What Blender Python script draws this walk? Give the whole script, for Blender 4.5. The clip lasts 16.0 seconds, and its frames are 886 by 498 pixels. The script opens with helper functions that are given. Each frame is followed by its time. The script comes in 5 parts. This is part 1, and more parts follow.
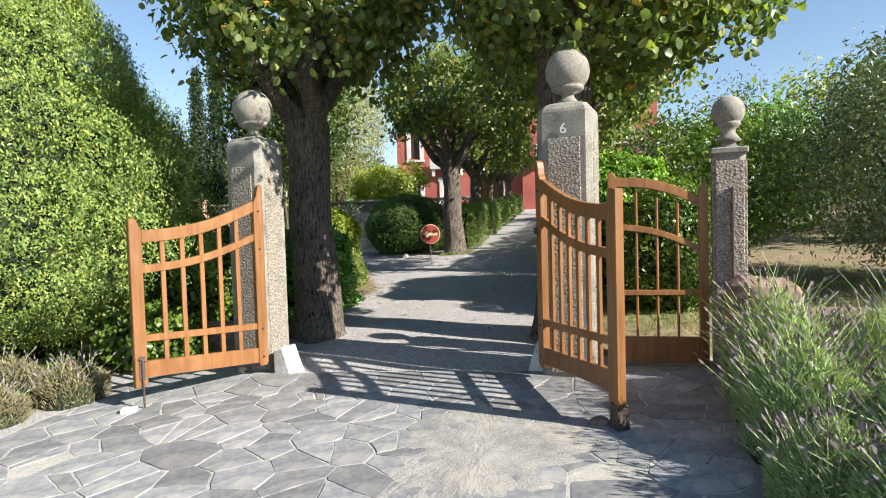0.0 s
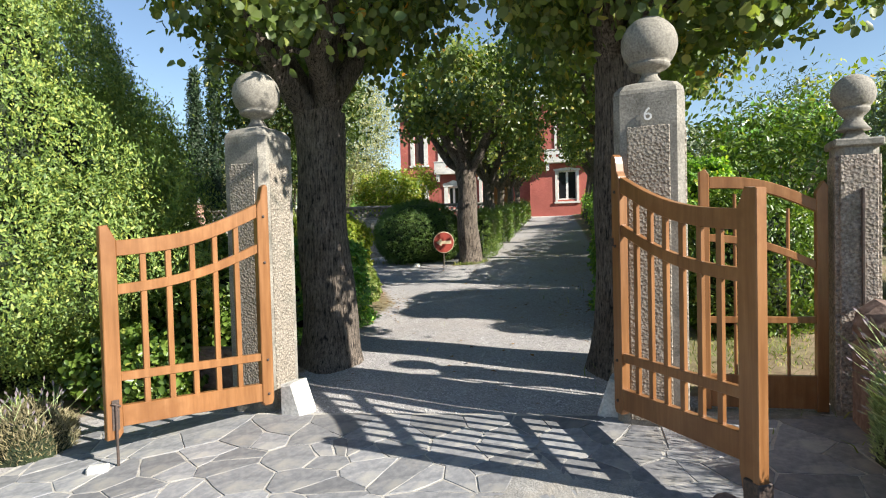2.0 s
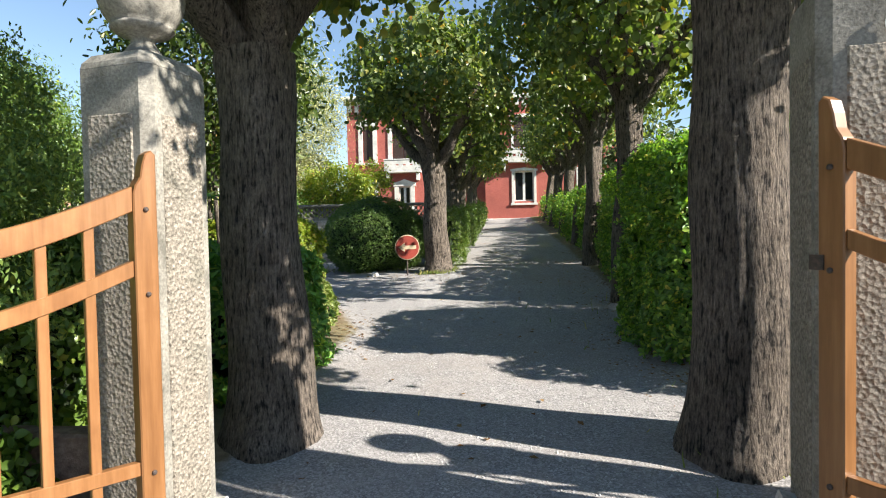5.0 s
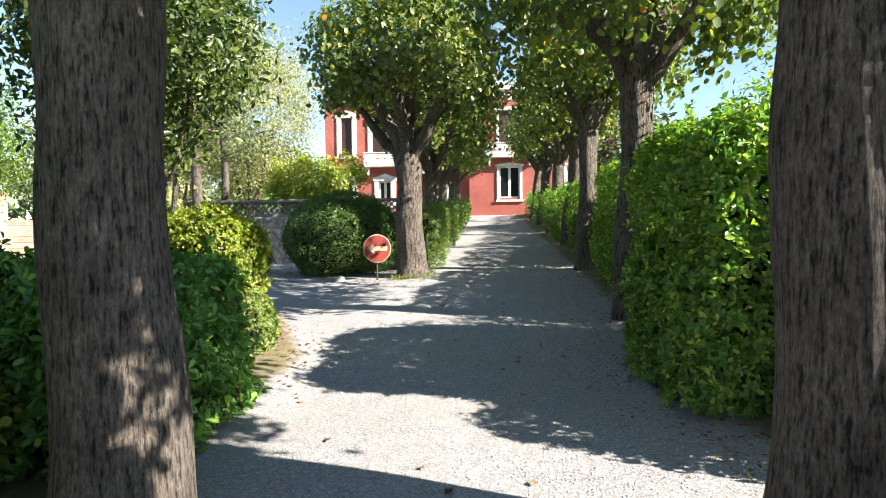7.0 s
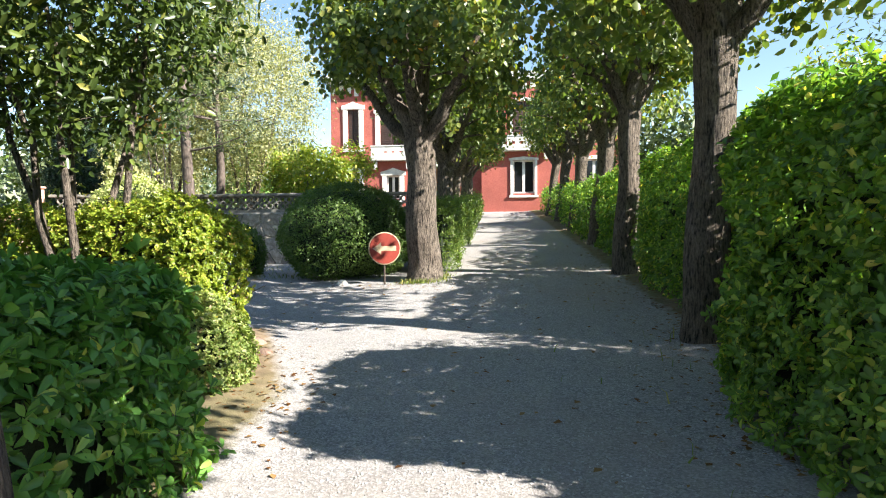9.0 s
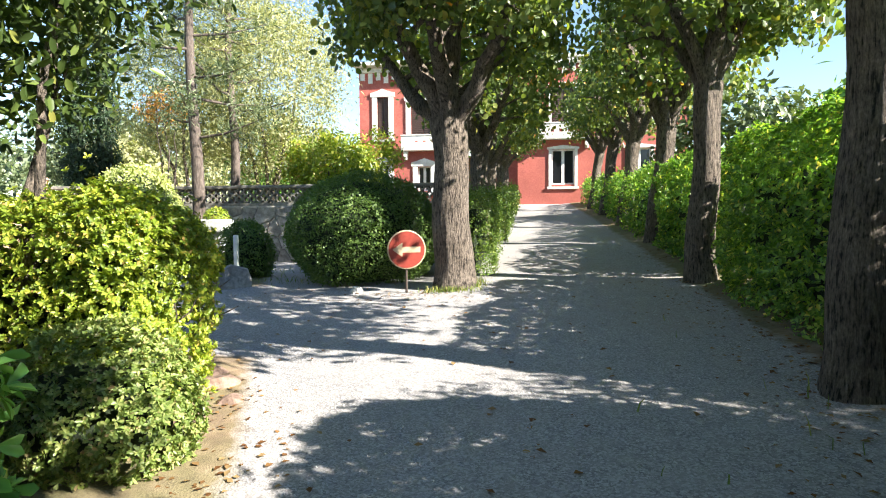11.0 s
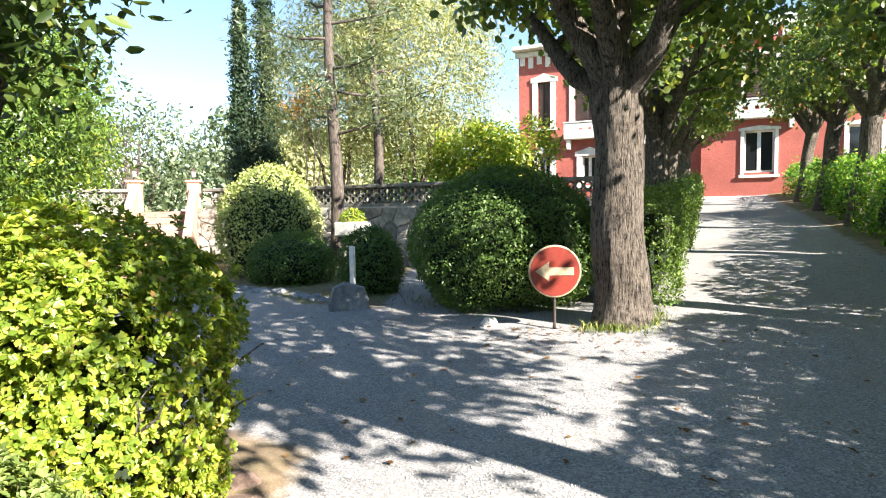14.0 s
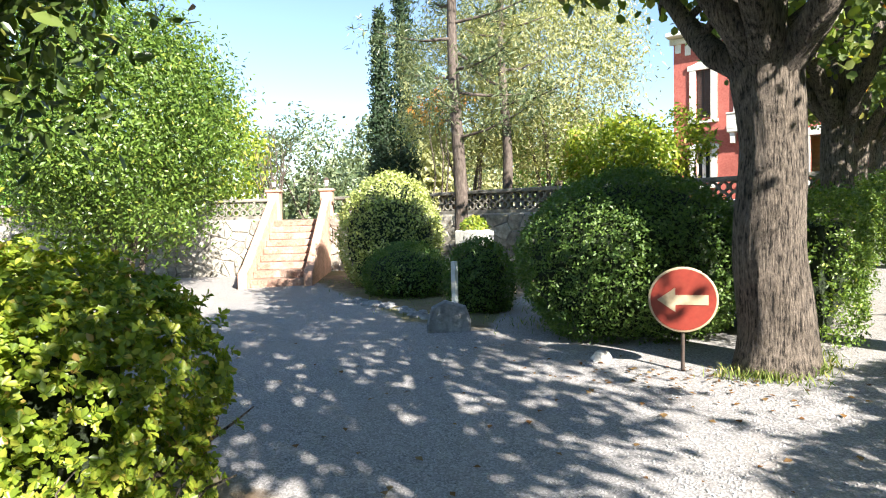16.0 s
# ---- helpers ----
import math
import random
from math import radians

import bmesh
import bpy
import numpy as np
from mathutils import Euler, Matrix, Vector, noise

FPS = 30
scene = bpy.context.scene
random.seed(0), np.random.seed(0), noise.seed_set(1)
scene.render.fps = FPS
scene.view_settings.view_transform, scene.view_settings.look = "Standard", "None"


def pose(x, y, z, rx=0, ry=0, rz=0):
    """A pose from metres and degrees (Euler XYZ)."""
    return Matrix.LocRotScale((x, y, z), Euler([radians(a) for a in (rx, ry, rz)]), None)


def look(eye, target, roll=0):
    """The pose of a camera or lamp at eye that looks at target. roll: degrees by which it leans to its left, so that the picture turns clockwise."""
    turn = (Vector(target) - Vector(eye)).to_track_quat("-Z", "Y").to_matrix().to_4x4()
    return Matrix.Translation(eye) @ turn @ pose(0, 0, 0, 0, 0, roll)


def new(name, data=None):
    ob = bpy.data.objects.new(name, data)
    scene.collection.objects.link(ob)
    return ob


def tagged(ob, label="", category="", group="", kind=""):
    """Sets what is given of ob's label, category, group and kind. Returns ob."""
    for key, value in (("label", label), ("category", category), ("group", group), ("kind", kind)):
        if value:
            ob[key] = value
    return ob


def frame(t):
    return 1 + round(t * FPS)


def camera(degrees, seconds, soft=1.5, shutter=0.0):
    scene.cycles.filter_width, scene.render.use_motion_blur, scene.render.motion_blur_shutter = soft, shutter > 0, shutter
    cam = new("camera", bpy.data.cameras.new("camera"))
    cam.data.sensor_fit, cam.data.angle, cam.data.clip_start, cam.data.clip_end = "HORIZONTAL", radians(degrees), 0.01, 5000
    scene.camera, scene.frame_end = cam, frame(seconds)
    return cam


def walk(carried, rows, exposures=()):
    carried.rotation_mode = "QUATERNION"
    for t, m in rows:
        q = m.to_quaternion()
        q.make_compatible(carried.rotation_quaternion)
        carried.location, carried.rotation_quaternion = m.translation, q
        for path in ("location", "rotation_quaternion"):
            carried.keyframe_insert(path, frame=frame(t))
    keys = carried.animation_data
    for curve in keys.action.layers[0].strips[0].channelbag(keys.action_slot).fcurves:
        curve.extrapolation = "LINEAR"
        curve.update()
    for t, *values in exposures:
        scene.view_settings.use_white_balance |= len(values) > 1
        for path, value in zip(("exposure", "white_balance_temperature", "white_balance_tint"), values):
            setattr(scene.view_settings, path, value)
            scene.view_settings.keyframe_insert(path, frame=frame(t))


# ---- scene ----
cam = camera(73.0, 16.0, 1.1)
METRES, EYE, TILT, LEAN, TURN = 11.33, 1.65, 0.0, 0.0, 11.0
ROWS = [
    (0.0, 0.0, 0.0, 0.0, -0.07, -2.34, 1.64),
    (0.5, -0.0094, 0.0272, -0.0019, -0.09, -1.79, 1.58),
    (1.0, -0.0194, 0.0523, -0.0001, 0.12, -1.88, 1.5),
    (1.5, -0.025, 0.0764, 0.0018, 0.07, -1.7, 1.5),
    (2.0, -0.0356, 0.1006, 0.0029, -0.23, -1.71, 1.45),
    (2.5, -0.0521, 0.1277, 0.0047, -0.99, -1.78, 1.49),
    (3.0, -0.0579, 0.1609, 0.0025, -1.34, -1.9, 1.38),
    (3.5, -0.0652, 0.1971, 0.0037, -2.2, -1.82, 1.32),
    (4.0, -0.0741, 0.2303, 0.0058, -3.18, -1.72, 1.26),
    (4.5, -0.0741, 0.2656, 0.0069, -3.92, -1.73, 1.17),
    (5.0, -0.0736, 0.3008, 0.0059, -5.69, -1.64, 1.08),
    (7.5, -0.0364, 0.4599, 0.0117, -7.11, -2.08, 0.64),
    (8.0, -0.0404, 0.4921, 0.0102, -7.08, -2.11, 0.69),
    (8.5, -0.0414, 0.5266, 0.0079, -6.82, -2.23, 0.59),
    (9.0, -0.0406, 0.5621, 0.0115, -6.35, -2.33, 0.48),
    (9.5, -0.0421, 0.6013, 0.012, -5.54, -2.52, 0.37),
    (12.0, -0.0156, 0.7677, 0.0222, -1.92, -3.33, 0.46),
    (12.5, -0.0186, 0.7983, 0.0253, -0.55, -3.48, 0.42),
    (13.0, -0.0163, 0.8297, 0.03, 3.65, -3.58, 0.54),
    (13.5, -0.0136, 0.8596, 0.0308, 6.7, -3.68, 0.63),
    (14.0, -0.0101, 0.887, 0.0342, 12.55, -3.72, 0.9),
    (14.5, -0.0015, 0.9134, 0.0386, 19.94, -3.55, 1.34),
    (15.0, 0.0013, 0.936, 0.0394, 22.7, -3.5, 1.57),
    (15.5, 0.0043, 0.9529, 0.0418, 24.49, -3.53, 1.56),
    (16.0, 0.0128, 0.9721, 0.0439, 27.02, -3.34, 1.55),
]
EXPOSURES = [(0.0, 1.28), (2.5, 1.22), (5.0, 1.4), (7.5, 1.9), (9.0, 1.84), (9.5, 1.92), (12.0, 2.02), (14.5, 2.0), (16.0, 1.9)]
walk(cam, [(t, pose(0, 0, EYE, TILT, LEAN, TURN) @ pose(METRES * x, METRES * y, METRES * z, 90 + pitch, roll, yaw)) for t, x, y, z, yaw, pitch, roll in ROWS], EXPOSURES)

# ---- world, sun ----
SUN_FROM = Vector((0.948, -0.318, 0.0)).normalized()
SUN_EL = radians(31.0)
world = bpy.data.worlds.new("world")
scene.world = world
world.use_nodes = True
wn = world.node_tree
sky = wn.nodes.new("ShaderNodeTexSky")
sky.sky_type = "NISHITA"
sky.sun_disc = False
sky.sun_elevation = SUN_EL
sky.sun_rotation = math.atan2(SUN_FROM.x, SUN_FROM.y)
sky.air_density, sky.dust_density, sky.ozone_density = 1.0, 0.0, 1.5
wn.nodes["Background"].inputs["Strength"].default_value = 0.075
wn.links.new(sky.outputs[0], wn.nodes["Background"].inputs["Color"])
sun = new("sun", bpy.data.lights.new("sun", "SUN"))
sun.data.energy, sun.data.angle, sun.data.color = 5.0, radians(0.53), (1.0, 0.945, 0.86)
sun_to = Vector((SUN_FROM.x * math.cos(SUN_EL), SUN_FROM.y * math.cos(SUN_EL), math.sin(SUN_EL)))
sun.matrix_world = look(sun_to * 60, (0, 0, 0))

# ---- materials ----
def nodes_of(name):
    m = bpy.data.materials.new(name)
    m.use_nodes = True
    nt = m.node_tree
    return m, nt, nt.nodes["Principled BSDF"]


def ramp(nt, src, stops):
    r = nt.nodes.new("ShaderNodeValToRGB")
    el = r.color_ramp.elements
    while len(el) < len(stops):
        el.new(0.5)
    for e, (p, c) in zip(el, stops):
        e.position, e.color = p, (*c, 1)
    nt.links.new(src, r.inputs[0])
    return r.outputs[0]


def noise_tex(nt, co, scale, detail=4, rough=0.6, stretch=None):
    if stretch:
        mp = nt.nodes.new("ShaderNodeMapping")
        mp.inputs["Scale"].default_value = stretch
        nt.links.new(co, mp.inputs[0])
        co = mp.outputs[0]
    n = nt.nodes.new("ShaderNodeTexNoise")
    n.inputs["Scale"].default_value, n.inputs["Detail"].default_value, n.inputs["Roughness"].default_value = scale, detail, rough
    nt.links.new(co, n.inputs["Vector"])
    return n.outputs[0]


def mix(nt, a, b, fac, mode="MIX"):
    m = nt.nodes.new("ShaderNodeMix")
    m.data_type, m.blend_type = "RGBA", mode
    for sock, v in ((m.inputs[0], fac), (m.inputs[6], a), (m.inputs[7], b)):
        if isinstance(v, (int, float)):
            sock.default_value = v
        elif isinstance(v, tuple):
            sock.default_value = (*v, 1)
        else:
            nt.links.new(v, sock)
    return m.outputs[2]


def bump(nt, bs, height, strength, dist):
    b = nt.nodes.new("ShaderNodeBump")
    b.inputs["Strength"].default_value, b.inputs["Distance"].default_value = strength, dist
    nt.links.new(height, b.inputs["Height"])
    nt.links.new(b.outputs[0], bs.inputs["Normal"])


def coords(nt):
    return nt.nodes.new("ShaderNodeTexCoord").outputs["Object"]


def surface(name, dark, mid, light, fine=40, coarse=3, rough=0.85, bumps=0.4, dist=0.01, stretch=None, stain=None, vary=0.0):
    """Grain, broad blotches and an optional stain, with relief."""
    m, nt, bs = nodes_of(name)
    co = coords(nt)
    a = noise_tex(nt, co, fine, 5, 0.65, stretch)
    b = noise_tex(nt, co, coarse, 4, 0.6, stretch)
    col = ramp(nt, a, [(0.3, dark), (0.5, mid), (0.72, light)])
    blot = ramp(nt, b, [(0.3, (0.62, 0.62, 0.62)), (0.7, (1.25, 1.25, 1.25))])
    col = mix(nt, col, blot, 0.7, "MULTIPLY")
    if stain:
        c = noise_tex(nt, co, coarse * 0.6 + 0.7, 6, 0.7)
        col = mix(nt, col, stain, ramp(nt, c, [(0.5, (0, 0, 0)), (0.68, (0.75, 0.75, 0.75))]))
    if vary:
        oi = nt.nodes.new("ShaderNodeObjectInfo").outputs["Random"]
        col = mix(nt, col, ramp(nt, oi, [(0.0, (1 - vary,) * 3), (1.0, (1 + vary,) * 3)]), 1.0, "MULTIPLY")
    nt.links.new(col, bs.inputs["Base Color"])
    bs.inputs["Roughness"].default_value = rough
    bump(nt, bs, a, bumps, dist)
    return m


def leafy(name, stops, rough=0.42, trans=0.3, spec=0.5):
    """Leaves: each takes its own colour; light passes through."""
    m, nt, bs = nodes_of(name)
    isl = nt.nodes.new("ShaderNodeNewGeometry").outputs["Random Per Island"]
    co = coords(nt)
    patch = ramp(nt, noise_tex(nt, co, 1.3, 3), [(0.3, (0.7, 0.75, 0.7)), (0.7, (1.2, 1.15, 1.0))])
    col = mix(nt, ramp(nt, isl, stops), patch, 0.8, "MULTIPLY")
    nt.links.new(col, bs.inputs["Base Color"])
    bs.inputs["Roughness"].default_value = rough
    bs.inputs["Specular IOR Level"].default_value = spec
    tr = nt.nodes.new("ShaderNodeBsdfTranslucent")
    tcol = mix(nt, col, (1.35, 1.5, 0.5), 1.0, "MULTIPLY")
    nt.links.new(tcol, tr.inputs[0])
    ms = nt.nodes.new("ShaderNodeMixShader")
    ms.inputs[0].default_value = trans
    nt.links.new(bs.outputs[0], ms.inputs[1])
    nt.links.new(tr.outputs[0], ms.inputs[2])
    nt.links.new(ms.outputs[0], nt.nodes["Material Output"].inputs[0])
    return m


M_LIME = leafy("lime_leaf", [(0.0, (0.092, 0.132, 0.052)), (0.5, (0.157, 0.218, 0.079)), (0.9, (0.286, 0.319, 0.103)), (0.985, (0.440, 0.377, 0.103)), (1.0, (0.850, 0.319, 0.052))], 0.4, 0.42)
M_PITTO = leafy("pittosporum_leaf", [(0.0, (0.089, 0.208, 0.049)), (0.6, (0.176, 0.388, 0.082)), (0.95, (0.354, 0.570, 0.124)), (1.0, (0.827, 0.776, 0.163))], 0.3, 0.25)
M_LAUREL = leafy("laurel_leaf", [(0.0, (0.095, 0.194, 0.046)), (0.6, (0.195, 0.358, 0.073)), (0.93, (0.411, 0.549, 0.111)), (1.0, (0.850, 0.710, 0.187))], 0.34, 0.4)
M_EVER = leafy("evergreen_leaf", [(0.0, (0.067, 0.121, 0.022)), (0.6, (0.122, 0.200, 0.036)), (0.95, (0.202, 0.285, 0.056)), (1.0, (0.431, 0.427, 0.090))], 0.36, 0.28)
# Dark green leaf, toned below M_EVER to include shade from the lime crowns.
M_BAY = leafy("shaded_bay_leaf", [(0.0, (0.04, 0.07, 0.02)), (0.6, (0.075, 0.115, 0.03)), (0.95, (0.15, 0.2, 0.05)), (1.0, (0.35, 0.33, 0.09))], 0.34, 0.3)
M_BOX = leafy("box_leaf", [(0.0, (0.081, 0.15, 0.037)), (0.6, (0.119, 0.206, 0.05)), (1.0, (0.188, 0.269, 0.075))], 0.45, 0.28)
M_BRIGHT = leafy("privet_leaf", [(0.0, (0.130, 0.193, 0.028)), (0.5, (0.259, 0.340, 0.041)), (0.93, (0.445, 0.459, 0.068)), (1.0, (0.556, 0.355, 0.136))], 0.38, 0.35)
M_LOWPRIV = leafy("pale_privet_leaf", [(0.0, (0.117, 0.170, 0.045)), (0.5, (0.216, 0.289, 0.081)), (0.92, (0.360, 0.391, 0.144)), (1.0, (0.360, 0.246, 0.153))], 0.4, 0.3)
M_VARIEG = leafy("variegated_leaf", [(0.0, (0.208, 0.258, 0.068)), (0.5, (0.431, 0.484, 0.173)), (1.0, (0.690, 0.690, 0.346))], 0.45, 0.25)
M_CYPRESS = leafy("cypress_spray", [(0.0, (0.090, 0.162, 0.043)), (0.6, (0.201, 0.288, 0.068)), (1.0, (0.380, 0.420, 0.095))], 0.55, 0.2)
M_DARKCYP = leafy("dark_cypress_spray", [(0.0, (0.013, 0.032, 0.013)), (1.0, (0.037, 0.073, 0.027))], 0.6, 0.12)
M_CEDAR = leafy("cedar_spray", [(0.0, (0.06, 0.128, 0.053)), (1.0, (0.165, 0.255, 0.105))], 0.55, 0.2)
M_OLIVE = leafy("olive_leaf", [(0.0, (0.064, 0.095, 0.045)), (0.6, (0.115, 0.153, 0.076)), (1.0, (0.255, 0.293, 0.178))], 0.4, 0.2)
M_SILVER = leafy("silver_leaf", [(0.0, (0.188, 0.209, 0.105)), (0.6, (0.377, 0.373, 0.194)), (1.0, (0.597, 0.568, 0.329))], 0.5, 0.3)
M_LAVEND = leafy("lavender_leaf", [(0.0, (0.232, 0.324, 0.150)), (0.7, (0.438, 0.538, 0.273)), (1.0, (0.668, 0.726, 0.445))], 0.7, 0.15, 0.2)
M_LAVDRY = leafy("dry_lavender_leaf", [(0.0, (0.15, 0.13, 0.08)), (0.6, (0.26, 0.23, 0.14)), (1.0, (0.36, 0.31, 0.21))], 0.75, 0.15, 0.2)
M_LAVFLOW = leafy("lavender_flower", [(0.0, (0.149, 0.115, 0.149)), (1.0, (0.276, 0.23, 0.276))], 0.8, 0.1, 0.1)
M_DRY = leafy("dry_leaf", [(0.0, (0.138, 0.061, 0.026)), (0.5, (0.224, 0.121, 0.052)), (1.0, (0.31, 0.207, 0.104))], 0.8, 0.1, 0.1)
M_GRASS = leafy("grass_blade", [(0.0, (0.105, 0.165, 0.045)), (0.6, (0.24, 0.285, 0.09)), (1.0, (0.51, 0.435, 0.195))], 0.7, 0.25, 0.2)
M_ORANGE = leafy("turning_leaf", [(0.0, (0.525, 0.195, 0.06)), (1.0, (0.75, 0.45, 0.12))], 0.5, 0.3)
# Near-black fill: its colour stands in for the shade deep inside foliage.
M_CORE = surface("foliage_shade_fill", (0.01, 0.016, 0.006), (0.018, 0.03, 0.01), (0.03, 0.045, 0.015), 30, 5, 0.95, 0.8, 0.03)
M_BARK2 = surface("pine_bark", (0.05, 0.038, 0.032), (0.11, 0.085, 0.07), (0.19, 0.155, 0.13), 26, 3, 0.95, 0.9, 0.02, (1, 1, 0.3))
M_WOOD = surface("varnished_wood", (0.19, 0.08, 0.026), (0.255, 0.115, 0.041), (0.325, 0.158, 0.064), 16, 1.7, 0.36, 0.12, 0.002, (1.417, 1.376, 0.103), (0.177, 0.071, 0.022))
M_IRON = surface("rusted_iron", (0.03, 0.025, 0.022), (0.07, 0.05, 0.04), (0.13, 0.08, 0.06), 60, 8, 0.6, 0.3, 0.002)
M_WHITE = surface("white_paint", (0.68, 0.67, 0.63), (0.78, 0.77, 0.73), (0.84, 0.83, 0.8), 20, 3, 0.6, 0.1, 0.003)
M_CONC = surface("smooth_concrete", (0.15, 0.138, 0.115), (0.255, 0.237, 0.2), (0.37, 0.345, 0.295), 60, 5, 0.92, 0.5, 0.006, None, (0.075, 0.07, 0.055))
M_WHSTONE = surface("whitewashed_stone", (0.45, 0.44, 0.4), (0.62, 0.6, 0.55), (0.74, 0.72, 0.67), 40, 5, 0.9, 0.5, 0.008)
M_SLATE = surface("slate_slab", (0.17, 0.173, 0.182), (0.23, 0.232, 0.24), (0.3, 0.298, 0.295), 26, 4, 0.72, 0.3, 0.005, None, (0.324, 0.302, 0.259), 0.28)
M_RED = surface("red_render", (0.34, 0.085, 0.065), (0.42, 0.115, 0.088), (0.48, 0.15, 0.115), 14, 0.6, 0.9, 0.25, 0.006)
M_TRIM = surface("cream_stucco", (0.56, 0.54, 0.48), (0.68, 0.66, 0.6), (0.77, 0.75, 0.7), 22, 2, 0.85, 0.2, 0.005)
M_OCHRE = surface("ochre_render", (0.42, 0.26, 0.1), (0.5, 0.32, 0.13), (0.57, 0.38, 0.17), 12, 1, 0.9, 0.2, 0.004)
M_SHUT = surface("brown_shutter", (0.045, 0.025, 0.02), (0.07, 0.04, 0.032), (0.1, 0.06, 0.045), 25, 4, 0.6, 0.2, 0.003)
M_PINK = surface("pink_render", (0.5, 0.28, 0.2), (0.62, 0.37, 0.27), (0.7, 0.46, 0.35), 16, 2, 0.9, 0.3, 0.005)
M_BRICKSTEP = surface("terracotta_step", (0.24, 0.13, 0.09), (0.34, 0.205, 0.15), (0.43, 0.29, 0.225), 24, 3, 0.9, 0.4, 0.006, None, (0.45, 0.38, 0.32), 0.1)
M_RUBBLE = surface("rubble_stone", (0.2, 0.18, 0.145), (0.36, 0.33, 0.28), (0.52, 0.49, 0.43), 12, 2, 0.95, 0.8, 0.015, None, None, 0.3)
M_MORTAR = surface("lime_mortar", (0.3, 0.28, 0.24), (0.4, 0.375, 0.33), (0.5, 0.48, 0.43), 30, 2, 0.95, 0.5, 0.008)
M_ROCK = surface("grey_rock", (0.18, 0.18, 0.185), (0.3, 0.3, 0.3), (0.42, 0.415, 0.405), 14, 3, 0.9, 0.8, 0.02)
M_REDROCK = surface("reddish_rock", (0.12, 0.075, 0.055), (0.22, 0.145, 0.11), (0.33, 0.24, 0.19), 14, 3, 0.9, 0.8, 0.02)
M_SIGNRED = surface("sign_red", (0.2, 0.026, 0.016), (0.24, 0.033, 0.02), (0.27, 0.045, 0.028), 12, 4, 0.45, 0.05, 0.001)
M_SIGNWH = surface("faded_sign_white", (0.36, 0.28, 0.18), (0.42, 0.335, 0.22), (0.46, 0.38, 0.26), 14, 4, 0.45, 0.05, 0.001)


def bark(name, deep, low, high):
    """Furrowed bark: long upright ridges parted by dark cracks."""
    m, nt, bs = nodes_of(name)
    co = coords(nt)
    ridge = noise_tex(nt, co, 58, 6, 0.66, (1, 1, 0.13))
    fine = noise_tex(nt, co, 85, 7, 0.8, (1, 1, 0.35))
    cross = noise_tex(nt, co, 24, 4, 0.6, (1, 1, 0.7))
    both = mix(nt, ridge, cross, 0.3)
    plate = ramp(nt, both, [(0.4, (0.0, 0.0, 0.0)), (0.47, (0.55, 0.55, 0.55)), (0.6, (1, 1, 1))])
    tone = ramp(nt, fine, [(0.3, low), (0.7, high)])
    col = mix(nt, deep, tone, plate)
    blot = ramp(nt, noise_tex(nt, co, 2.2, 5, 0.65), [(0.3, (0.5, 0.47, 0.42)), (0.7, (1.2, 1.2, 1.2))])
    col = mix(nt, col, blot, 0.85, "MULTIPLY")
    nt.links.new(col, bs.inputs["Base Color"])
    bs.inputs["Roughness"].default_value = 0.95
    bump(nt, bs, mix(nt, plate, fine, 0.4), 1.0, 0.035)
    return m


M_BARK = bark("lime_bark", (0.02, 0.016, 0.013), (0.08, 0.063, 0.05), (0.42, 0.345, 0.28))


def roughcast(name, dark, mid, light):
    """Rough pebble-dash panel of the gate pillars."""
    m, nt, bs = nodes_of(name)
    co = coords(nt)
    v = nt.nodes.new("ShaderNodeTexVoronoi")
    v.inputs["Scale"].default_value = 44
    nt.links.new(co, v.inputs["Vector"])
    a = noise_tex(nt, co, 46, 5, 0.7)
    col = ramp(nt, a, [(0.3, dark), (0.5, mid), (0.72, light)])
    b = noise_tex(nt, co, 3.5, 5)
    col = mix(nt, col, (0.13, 0.13, 0.1), ramp(nt, b, [(0.5, (0, 0, 0)), (0.75, (0.7, 0.7, 0.7))]))
    nt.links.new(col, bs.inputs["Base Color"])
    bs.inputs["Roughness"].default_value = 0.95
    h = mix(nt, a, v.outputs[0], 0.55)
    bump(nt, bs, h, 1.0, 0.028)
    return m


M_ROUGH = roughcast("roughcast", (0.1, 0.085, 0.065), (0.27, 0.235, 0.19), (0.48, 0.43, 0.355))
M_ROUGHWARM = roughcast("warm_roughcast", (0.11, 0.087, 0.068), (0.3, 0.25, 0.205), (0.52, 0.455, 0.385))


def glass_pane():
    m, nt, bs = nodes_of("window_glass")
    bs.inputs["Base Color"].default_value = (0.015, 0.017, 0.02, 1)
    bs.inputs["Roughness"].default_value = 0.06
    return m


M_PANE = glass_pane()


